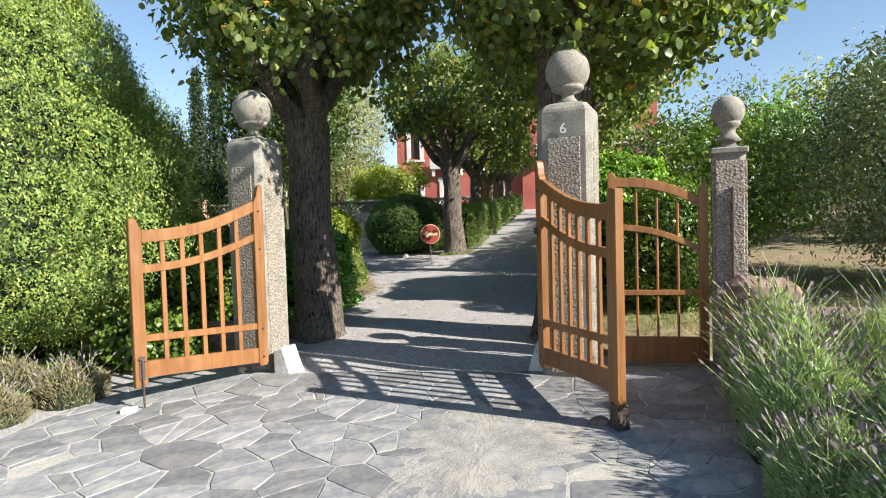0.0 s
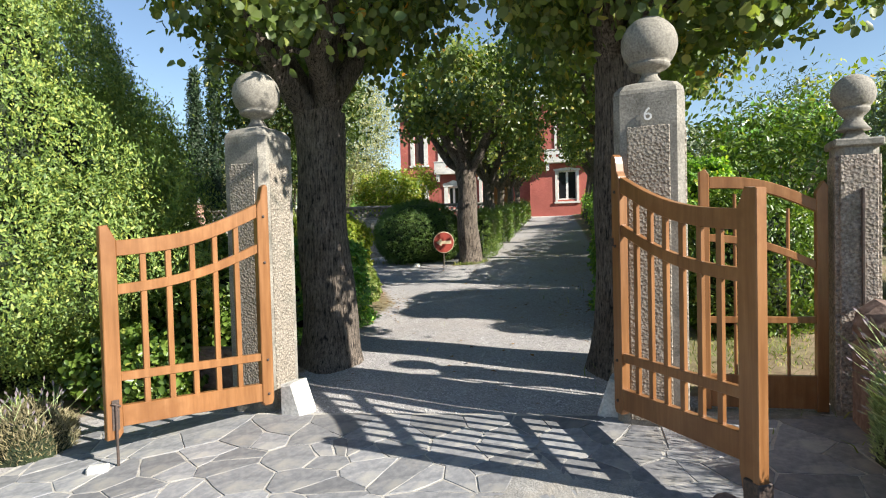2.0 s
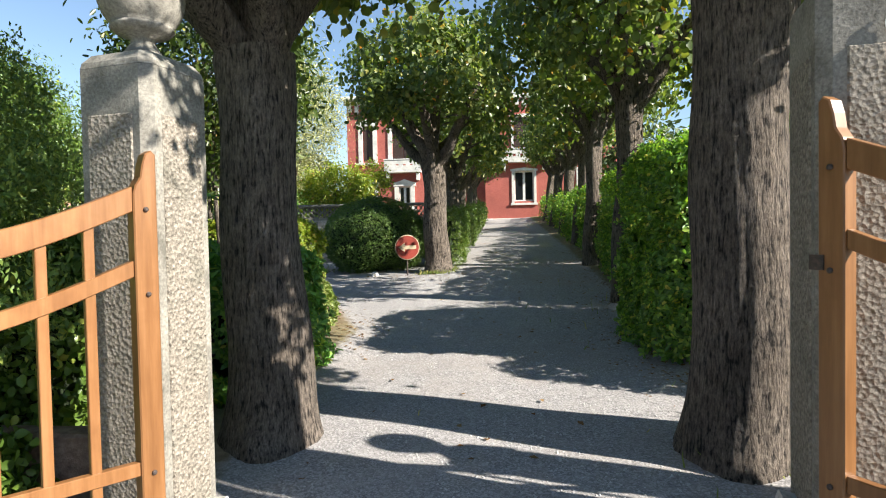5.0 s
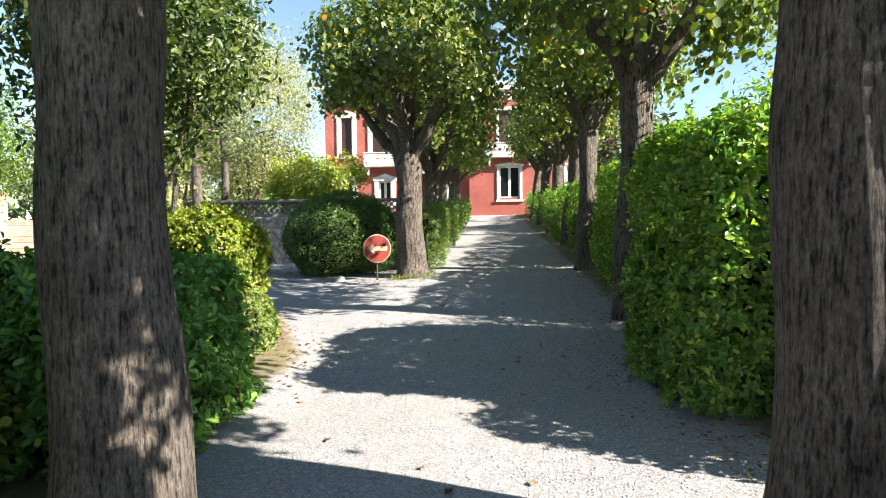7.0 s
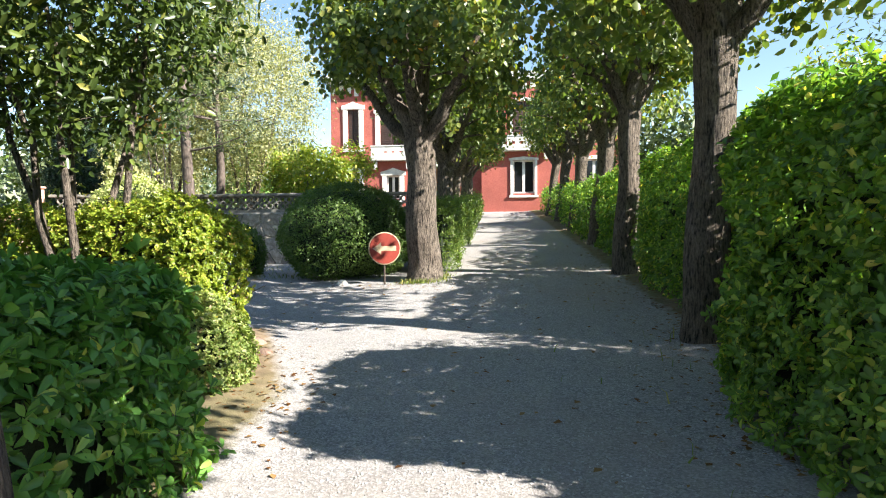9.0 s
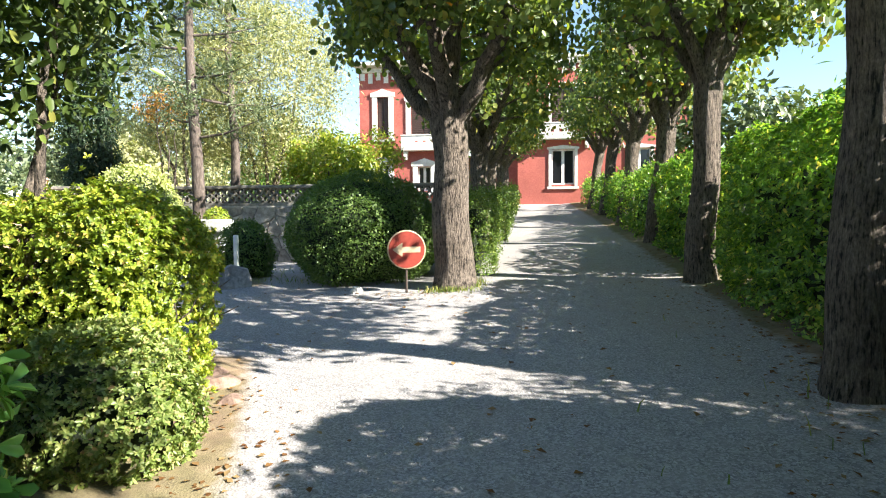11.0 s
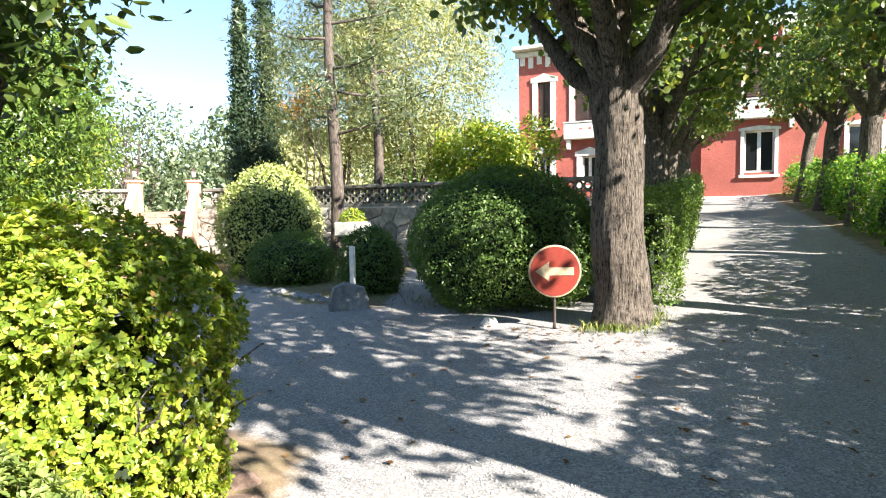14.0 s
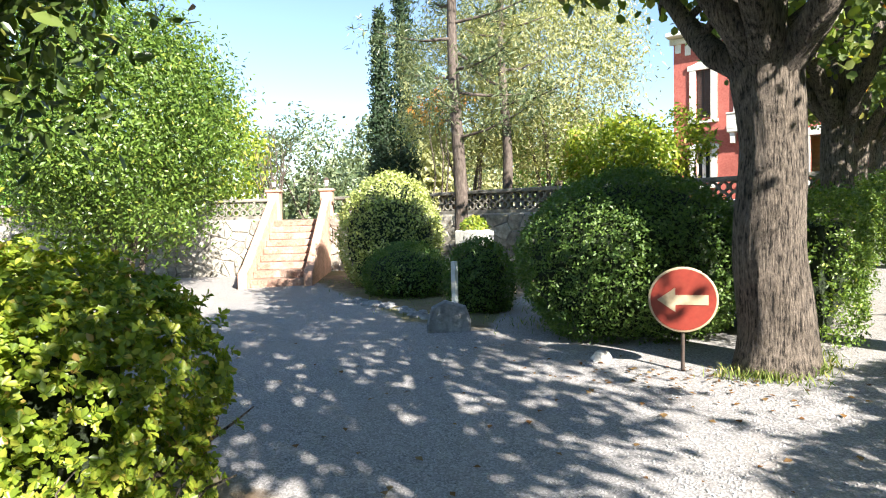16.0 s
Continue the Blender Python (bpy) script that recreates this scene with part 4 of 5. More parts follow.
def pierced_parapet(ax, ay, bx, by, z):
    """A low parapet pierced by rows of round holes, between two bands."""
    L = math.hypot(bx - ax, by - ay)
    p = thing("parapet", pose(ax, ay, z, 0, 0, math.degrees(math.atan2(by - ay, bx - ax))), "low weathered parapet of pierced tiles with a flat coping", "parapet", "terrace parapets")
    part("base_band", boxed(0, L, -0.22, -0.06, 0, 0.08), M_CONC, p)
    part("coping", boxed(-0.03, L + 0.03, -0.26, -0.02, 0.42, 0.5, 0.015), M_CONC, p)
    co, fs, n = [], [], 0
    cell = 0.17
    for row in range(2):
        for i in range(int(L / cell)):
            cx, cz = cell * (i + 0.5), 0.08 + cell * (row + 0.5)
            seg = 8
            ring = []
            for rad, yy in ((0.06, -0.2), (0.0849, -0.2), (0.0849, -0.08), (0.06, -0.08)):
                for s in range(seg):
                    a = 2 * math.pi * (s + 0.5) / seg
                    k = rad if rad < 0.07 else rad / max(abs(math.cos(a)), abs(math.sin(a)))
                    ring.append((cx + k * math.cos(a), yy, cz + k * math.sin(a)))
            co += ring
            for q in range(4):
                for s in range(seg):
                    fs.append((n + q * seg + s, n + q * seg + (s + 1) % seg, n + (q + 1) % 4 * seg + (s + 1) % seg, n + (q + 1) % 4 * seg + s))
            n += 4 * seg
    pc = part("pierced_tiles", bulk("pierced_tiles", co, fs), M_CONC, p)
    tagged(pc, kind="stuff")
    return p


for (a, b) in WALLS[:3]:
    pierced_parapet(*a, *b, TER + 0.05)

SX, SY, STURN = -11.98, 18.2, 41
stair = thing("stair", pose(SX, SY, g(SX, SY), 0, 0, STURN), "terracotta garden steps between sloping pink rendered cheek walls", "stairs", kind="structure")
RISE, GO, NS = 0.147, 0.3, 9
for i in range(NS):
    part("step", boxed(-0.55, 0.55, i * GO, NS * GO + 0.3, -0.1 if i == 0 else i * RISE + 0.002, (i + 1) * RISE, 0.012), M_BRICKSTEP, stair)
for sx in (-1, 1):
    h = NS * RISE
    bm = prism([(-0.2, -0.1), (NS * GO + 0.3, -0.1), (NS * GO + 0.3, h + 0.55), (NS * GO, h + 0.55), (0.12, 0.42), (0.0, 0.38), (-0.2, 0.3)], -0.09, 0.09, 0.015)
    part("cheek_wall", bm, M_PINK, stair, "pink rendered sloping cheek wall", at=pose(sx * 0.645, 0, 0, 0, 0, 90))
    part("stair_pier", boxed(sx * 0.645 - 0.15, sx * 0.645 + 0.15, NS * GO + 0.05, NS * GO + 0.35, h - 0.1, h + 0.68, 0.015), M_PINK, stair)
    part("pier_cap", boxed(sx * 0.645 - 0.19, sx * 0.645 + 0.19, NS * GO + 0.01, NS * GO + 0.39, h + 0.683, h + 0.75, 0.02), M_PINK, stair)
    lamp = thing("pier_lamp", stair.matrix_basis @ Matrix.Translation((sx * 0.645, NS * GO + 0.2, h + 0.75)), "small dark metal lantern on the stair pier", "lamp", "stair lanterns")
    part("stem", lathe([(0.05, 0), (0.02, 0.03), (0.02, 0.08)], 8), M_IRON, lamp)
    part("lantern", lathe([(0.04, 0.08), (0.06, 0.2), (0.065, 0.21)], 6), M_WHITE, lamp)
    part("hood", lathe([(0.08, 0.21), (0.03, 0.27), (0.0, 0.29)], 6), M_IRON, lamp)

# ---- trees of the avenue ----
RIGHT = [(0.05, 7.1), (0.32, 11.95), (0.5, 16.15), (0.72, 20.2), (0.8, 24.4), (0.85, 28.6), (0.9, 32.8)]
LEFT = [(-3.12, 7.38), (-2.8, 16.15), (-2.75, 20.4), (-2.7, 24.5), (-2.65, 28.7), (-2.6, 32.9)]
lime_tree(on_ground(*RIGHT[0]), 6.0, 3.05, 1.9, 0.345, 22000, 0.108, 11, "old avenue lime with furrowed grey bark beside the gate pillar", (0.02, 0.05), 0.4, (0.45, 0.0, 4.5), 0.12)
lime_tree(on_ground(*LEFT[0]), 5.9, 2.85, 1.7, 0.32, 18000, 0.108, 12, "old avenue lime with dark furrowed trunk behind the gate pillar", (-0.1, 0.05), 0.0, (-0.1, 0.1, 4.35), 0.6)
lime_tree(on_ground(*LEFT[1]), 5.5, 2.45, 1.75, 0.29, 20000, 0.106, 13, "pollarded lime with knuckled limbs at the drive junction", (-0.06, 0.0), 0.1, None, 1.1)
lime_tree(on_ground(*RIGHT[1]), 6.2, 2.9, 2.15, 0.22, 19000, 0.11, 14, "avenue lime standing against the laurel hedge", (0.1, 0.0), 0.45, (0.12, 0.32, 4.5), 0.3)
lime_tree(on_ground(*RIGHT[2]), 5.9, 2.7, 1.65, 0.2, 12000, 0.11, 15, "avenue lime standing against the clipped hedge", (0.08, 0.0), 0.1, (0.35, 0.4, 4.35))
lime_tree(on_ground(*LEFT[2]), 5.6, 2.2, 1.7, 0.22, 8000, 0.12, 16, "avenue lime with pale scarred trunk", (0.0, 0.0), 0.15)
for i, p in enumerate(RIGHT[3:]):
    lime_tree(on_ground(*p), 5.7 - 0.15 * i, 2.4, 1.6, 0.21, 7500, 0.115, 20 + i, "avenue lime far along the drive", (0.25, 0), 0.1)
for i, p in enumerate(LEFT[3:]):
    lime_tree(on_ground(*p), 4.9 - 0.15 * i, 2.0, 1.5, 0.16, 6500, 0.115, 30 + i, "avenue lime far along the drive", (-0.05, 0), 0.1)

# ---- hedges along the drive ----
hedge("laurel_hedge", on_ground(0.78, 9.8, -0.05), (1.62, 2.15, 2.08), 0.42, 54000, 0.064, M_LAUREL, "tall bulging glossy green hedge beside the drive", seed=41, lump=0.14, per=6, aspect=0.5, whorl=True)
for i, (y0, y1, h) in enumerate(((11.6, 15.75, 2.05), (16.3, 19.9, 1.7), (20.5, 24.1, 1.55), (24.7, 28.3, 1.45), (28.9, 32.5, 1.35), (33.1, 37.5, 1.3))):
    hedge("clipped_hedge", on_ground(1.1 + 0.08 * i, (y0 + y1) / 2, -0.08), (1.1, y1 - y0, h), 0.3, (48000, 20000, 9000, 6000, 4000, 3000)[i], 0.06 + 0.014 * i, M_LAUREL, "clipped green hedge between the avenue trees", seed=42 + i, lump=0.15, per=6, whorl=i < 2, group="hedges between the trees")
for i, (y0, y1, h) in enumerate(((16.6, 19.8, 1.3), (20.9, 24.0, 1.2), (25.0, 28.2, 1.15), (29.2, 32.4, 1.1), (33.4, 37.0, 1.1))):
    hedge("box_hedge", on_ground(-2.72 + 0.03 * i, (y0 + y1) / 2, -0.05), (0.85, y1 - y0, h), 0.22, (24000, 12000, 6000, 4000, 3000)[i], 0.038 + 0.014 * i, M_EVER, "clipped green hedge with a sunlit end beside the drive", seed=52 + i, lump=0.07, group="low hedges between the trees")
hedge("pittosporum_hedge", on_ground(-4.5, 8.72, -0.05), (2.4, 1.55, 1.32), 0.3, 24000, 0.09, M_PITTO, "broad-leaved glossy green hedge beside the drive", seed=61, lump=0.12, per=8, aspect=0.4, whorl=True)
hedge("privet_hedge", on_ground(-5.35, 11.68, -0.05), (2.4, 1.1, 1.42), 0.38, 88000, 0.036, M_BRIGHT, "sunlit yellow-green hedge at the corner of the drives", seed=62, lump=0.13, per=8, aspect=0.55, whorl=True)
ball_bush("low_privet", on_ground(-4.2, 10.8, -0.05), (0.62, 0.42, 0.43), 22000, 0.034, M_LOWPRIV, "low sprawling pale green bush under the hedge", seed=63, lump=0.1, per=8, aspect=0.5, whorl=True)
rq = random.Random(12)
hedge_limbs = thing("bare_branches", on_ground(-4.6, 11.75), "pale twisted bare branches reaching out under the hedge", "branches")
for a0, e in (((0.0, 0.0, 0.35), (0.62, 0.35, 0.62)), ((0.0, -0.1, 0.3), (0.6, -0.2, 0.75)), ((-0.2, 0.1, 0.4), (0.45, 0.55, 0.8)), ((-0.3, -0.3, 0.3), (0.35, -0.55, 0.6))):
    path = bend(a0, e, 7, -0.06, rq, 0.05)
    items = [tube(path, [0.02, 0.018, 0.016, 0.014, 0.011, 0.009, 0.006, 0.003], 7)]
    for q in path[3:6]:
        items.append(tube(bend(q, q + Vector((rq.uniform(0, 0.2), rq.uniform(-0.15, 0.15), rq.uniform(0.05, 0.22))), 3, 0, rq, 0.03), [0.008, 0.006, 0.004, 0.002], 5))
    part("branch", tubes("branch", items), M_BARK, hedge_limbs, smooth=True)
shrub_tree("laurel_tree", on_ground(-5.35, 11.3), (1.4, 1.2, 1.6), 16000, 0.1, M_BAY, "many-stemmed glossy tree overhanging the hedge", 64, 6, 1.95, wide=True)

# ---- island by the junction ----
ball_bush("box_bush", on_ground(-4.35, 17.1, -0.05), (1.2, 1.0, 0.95), 42000, 0.042, M_BOX, "large clipped rounded box bush behind the road sign", seed=71, lump=0.06)
ball_bush("box_bush", on_ground(-6.55, 17.5, -0.05), (0.45, 0.42, 0.58), 9000, 0.045, M_BOX, "small dark clipped upright box bush", seed=72, lump=0.04)
ball_bush("box_ball", on_ground(-8.6, 18.3, -0.05), (0.75, 0.65, 0.52), 10000, 0.048, M_BOX, "clipped box ball, partly browned", seed=73, lump=0.05)
ball_bush("variegated_shrub", on_ground(-9.9, 19.3, -0.05), (1.0, 0.9, 1.22), 14000, 0.065, M_VARIEG, "tall rounded cream-variegated evergreen shrub", seed=74, lump=0.08)


def road_sign(x, y, zc, turn):
    t = thing("road_sign", pose(x, y, g(x, y), 0, 0, turn), "round faded red road sign with a pale arrow", "sign")
    h = zc - g(x, y)
    part("disc", lathe([(0.268, 0.0), (0.268, 0.012), (0.258, 0.018)], 48), M_SIGNWH, t, "pale rim of the round sign", at=pose(0, 0.0, h, 90, 0, 0))
    part("red_face", lathe([(0.25, 0.0), (0.25, 0.004)], 48), M_SIGNRED, t, "faded red face", at=pose(0, -0.019, h, 90, 0, 0))
    out = [(-0.2, 0.0), (-0.06, 0.1), (-0.06, 0.04), (0.19, 0.04), (0.19, -0.04), (-0.06, -0.04), (-0.06, -0.1)]
    part("arrow", prism([(a, b + h) for a, b in out], -0.029, -0.024), M_SIGNWH, t, "pale arrow")
    part("post", tubes("post", [tube([(0, 0.02, -0.1), (0, 0.02, h + 0.15)], [0.016, 0.016], 12)]), M_IRON, t)
    return t


road_sign(-3.42, 15.85, 1.40, 22)


def boulder(name, where, size, seed, label, category="stone", group="", mat=None):
    bm = bmesh.new()
    bmesh.ops.create_icosphere(bm, subdivisions=2, radius=1.0)
    for v in bm.verts:
        k = 1 + 0.28 * noise.noise(v.co * 1.4 + Vector((seed * 3.1, 0, 0))) + 0.1 * noise.noise(v.co * 4 + Vector((seed, 2, 0)))
        v.co = Vector((v.co.x * size[0], v.co.y * size[1], v.co.z * size[2])) * k
    return tagged(part(name, bm, mat or M_ROCK, at=pose(*where, 0, 0, seed * 47)), label, category, group)


bm = prism([(-0.24, -0.1), (0.24, -0.1), (0.26, 0.12), (0.2, 0.3), (-0.04, 0.37), (-0.19, 0.3), (-0.25, 0.1)], -0.1, 0.12, 0.025)
tagged(part("upright_slab", bm, M_ROCK, at=pose(-6.15, 16.25, g(-6.15, 16.25), -6, 0, 35)), "grey stone slab leaning upright at the bed's edge", "stone")
tagged(part("marker_post", boxed(-0.03, 0.03, -0.03, 0.03, -0.1, 0.8, 0.004), M_WHITE, at=on_ground(-6.2, 16.45)), "thin white square marker post in the bed", "post")
rs = random.Random(8)
for i in range(26):
    f = i / 25
    x, y = -9.0 + 2.6 * f + rs.uniform(-0.08, 0.08), 17.5 - 0.85 * f + rs.uniform(-0.1, 0.1)
    s = rs.uniform(0.06, 0.12)
    boulder("edging_stone", on_ground(x, y, 0.01), (s * 1.3, s, s * 0.8), i + 1, "dark rough edging stone of the planted island", group="edging stones")
for i, (x, y) in enumerate(((-4.15, 15.9),)):
    boulder("edging_stone", on_ground(x, y, 0.02), (0.1, 0.08, 0.07), 40 + i, "pale stone at the foot of the bush", group="edging stones", mat=M_WHSTONE)


def planter(x, y):
    t = thing("stone_planter", on_ground(x, y), "pale square stone planter on a pedestal with a small plant", "planter")
    part("pedestal", boxed(-0.16, 0.16, -0.16, 0.16, -0.05, 0.75, 0.015), M_WHSTONE, t)
    part("basin", boxed(-0.28, 0.28, -0.28, 0.28, 0.753, 1.05, 0.03), M_WHSTONE, t)
    rng = np.random.default_rng(4)
    d = sphere_points(rng, 500, -0.1)
    P = d * np.array((0.26, 0.26, 0.25)) + np.array((0, 0, 1.05))
    part("plant", leaves("plant", rng, P, d, 0.09, 0.35, 0.5), M_BRIGHT, t)


planter(-8.6, 20.3)

for i, (x, y, q) in enumerate(((-4.12, 12.0, 0.16), (-3.86, 11.72, 0.1), (-3.98, 11.35, 0.13), (-4.3, 12.25, 0.12))):
    boulder("corner_stone", on_ground(x, y, -0.01), (q * 1.3, q, q * 0.75), 70 + i, "brownish worn stone half sunk in earth under the hedge corner", group="stones under the hedge", mat=M_REDROCK)

# ---- trees beyond the junction ----
shrub_tree("evergreen_tree", on_ground(-13.4, 15.9), (2.3, 2.0, 2.25), 76000, 0.09, M_EVER, "dense rounded evergreen tree in front of the terrace wall", 81, 6, 0.85, dens=0.28, gap=-0.7)


def pine(where, height, r0, label, seed, foliage, low, spread, n, leaf):
    rnd, rng = random.Random(seed), np.random.default_rng(seed)
    t = thing("pine_tree", where, label, "tree")
    pts = [(0.06 * math.sin(i * 0.7), 0.04 * math.sin(i), -0.1 + height * i / 12) for i in range(13)]
    part("trunk", tubes("trunk", [tube(pts, [r0 * (1 - 0.75 * i / 12) for i in range(13)], 14, 0.08, seed, 0.15)]), M_BARK2, t, smooth=True)
    P = []
    for i in range(26):
        z = low + (height - low) * (i / 26) + rnd.uniform(-0.1, 0.1)
        a = i * 2.4 + rnd.uniform(-0.3, 0.3)
        r = spread * (1.1 - 0.75 * (z - low) / (height - low)) * rnd.uniform(0.6, 1.05)
        e = Vector((math.cos(a) * r, math.sin(a) * r, z + rnd.uniform(0.05, 0.5)))
        path = bend((0, 0, z), e, 5, -0.1, rnd, 0.05)
        part("branch", tubes("branch", [tube(path, [0.04, 0.034, 0.028, 0.02, 0.013, 0.006], 6)]), M_BARK2, t, smooth=True)
        for q in path[2:]:
            P += [tuple(q + Vector((rnd.gauss(0, 0.22), rnd.gauss(0, 0.22), rnd.gauss(0.05, 0.14)))) for _ in range(n)]
    P = np.array(P)
    Q, K = shoots(rng, P, np.tile((0, 0, 1.0), (len(P), 1)), 8, 0.09)
    part("crown", leaves("crown", rng, Q, K, leaf, 0.16, 0.8, 0.1, 0.2), foliage, t)
    return t


pine(on_ground(-9.45, 20.95), 10.5, 0.16, "tall slender pine with open wispy crown", 82, M_OLIVE, 3.0, 2.0, 15, 0.17)
pine((-9.5, 22.9, TER), 8.5, 0.13, "slender grey-barked pine behind the terrace wall", 182, M_SILVER, 2.6, 1.8, 10, 0.17)
shrub_tree("silver_tree", (-9.6, 25.4, TER), (2.3, 1.9, 2.9), 40000, 0.125, M_SILVER, "pale grey-green feathery tree behind the terrace wall", 83, 4, 0.9, aspect=0.3, gap=-0.3)
shrub_tree("silver_tree", (-11.8, 24.6, TER), (2.0, 1.9, 2.4), 24000, 0.13, M_SILVER, "pale grey-green feathery tree behind the terrace wall", 84, 4, 1.1, aspect=0.3, gap=-0.3)
spire("italian_cypress", (-17.6, 27.3, TER), 7.6, 0.5, 9000, 0.16, M_DARKCYP, "dark narrow columnar cypress", 85)
spire("italian_cypress", (-16.9, 27.8, TER), 10.5, 0.45, 9000, 0.16, M_DARKCYP, "very tall dark narrow columnar cypress", 86)
shrub_tree("bay_shrub", (-7.0, 23.5, TER), (1.25, 0.9, 0.85), 7000, 0.12, M_BRIGHT, "rounded bright green shrub on the terrace", 87, 4, 0.3, "shrub", wide=True)
shrub_tree("bay_shrub", (-5.9, 24.6, TER), (0.6, 0.5, 0.8), 3000, 0.11, M_BRIGHT, "tall loose yellow-green shrub on the terrace", 88, 3, 0.6, "shrub", gap=-0.1, wide=True)
shrub_tree("bay_shrub", (-10.6, 27.5, TER), (1.6, 1.4, 1.6), 4500, 0.13, M_PITTO, "rounded green shrub on the terrace", 89, 4, 0.3, "shrub", wide=True)
shrub_tree("turning_tree", (-11.2, 22.6, TER), (0.75, 0.5, 0.4), 700, 0.11, M_ORANGE, "small tree with orange autumn leaves", 90, 3, 2.3)
for i, (x, y, r, h, m) in enumerate(((-22, 34, 3.0, 2.6, M_OLIVE), (-28, 26, 3.2, 2.8, M_BRIGHT), (-33, 36, 4.0, 3.2, M_OLIVE), (-24, 44, 3.6, 3.0, M_SILVER), (-15, 42, 3.0, 2.6, M_OLIVE), (-26, 18, 2.8, 2.6, M_PITTO), (-38, 24, 4.2, 3.2, M_OLIVE), (-19, 31.5, 1.6, 1.6, M_SILVER))):
    shrub_tree("garden_tree", (x, y, TER), (r, r, h), 5200, 0.32, m, "rounded garden tree beyond the terrace", 100 + i, 4, 0.2)
# a leafless shrub by the stair head
rb = random.Random(3)
bare = thing("bare_shrub", (-16.6, 21.6, TER), "nearly leafless upright shrub at the stair head", "shrub")
for i in range(9):
    a = i * 0.7
    e = Vector((math.cos(a) * rb.uniform(0.4, 0.9), math.sin(a) * rb.uniform(0.4, 0.9), rb.uniform(1.8, 2.9)))
    path = bend((0, 0, -0.05), e, 6, 0.05, rb, 0.08)
    items = [tube(path, [0.035, 0.03, 0.024, 0.018, 0.012, 0.008, 0.004], 6)]
    for j in (2, 3, 4, 5):
        q = path[j]
        items.append(tube(bend(q, q + Vector((rb.uniform(-0.5, 0.5), rb.uniform(-0.5, 0.5), rb.uniform(0.3, 0.8))), 3, 0, rb, 0.05), [0.012, 0.009, 0.006, 0.002], 5))
    part("stem", tubes("stem", items), M_BARK2, bare)

# ---- outside the gate, left ----
hedge("cypress_hedge", on_ground(-6.95, 7.0, -0.05), (3.6, 2.2, 2.3), 0.5, 110000, 0.042, M_CYPRESS, "dense clipped cypress hedge beside the gate", seed=91, lump=0.2, per=8, aspect=0.42)
spire("cypress_tree", on_ground(-7.1, 6.6), 6.8, 3.1, 330000, 0.048, M_CYPRESS, "broad green conical cypress rising behind the hedge", 92, 1.0)
spire("cypress_tree", on_ground(-11.2, 7.4), 7.8, 3.2, 40000, 0.13, M_CYPRESS, "broad green conical cypress rising behind the hedge", 93, 1.0)
spire("cedar_tree", on_ground(-9.4, 9.6), 5.4, 1.6, 14000, 0.13, M_CEDAR, "feathery grey-green cedar behind the hedge", 94, 0.9)
ball_bush("ivy", on_ground(-6.7, 5.95, -0.05), (0.5, 0.25, 1.3), 1500, 0.075, M_BRIGHT, "light green ivy climbing over the cypress hedge", "ivy", seed=97, lump=0.2, wide=True, aspect=0.8)
ball_bush("ivy_bush", on_ground(-4.75, 7.3, -0.05), (0.75, 0.6, 0.85), 6500, 0.075, M_EVER, "ivy-covered bush behind the gate", seed=96, lump=0.14, wide=True, aspect=0.8)

ball_bush("ivy_bush", on_ground(-4.7, 6.15, -0.05), (0.55, 0.28, 0.42), 2600, 0.075, M_EVER, "loose ivy sprawling behind the gate", seed=98, lump=0.14, wide=True, aspect=0.8)


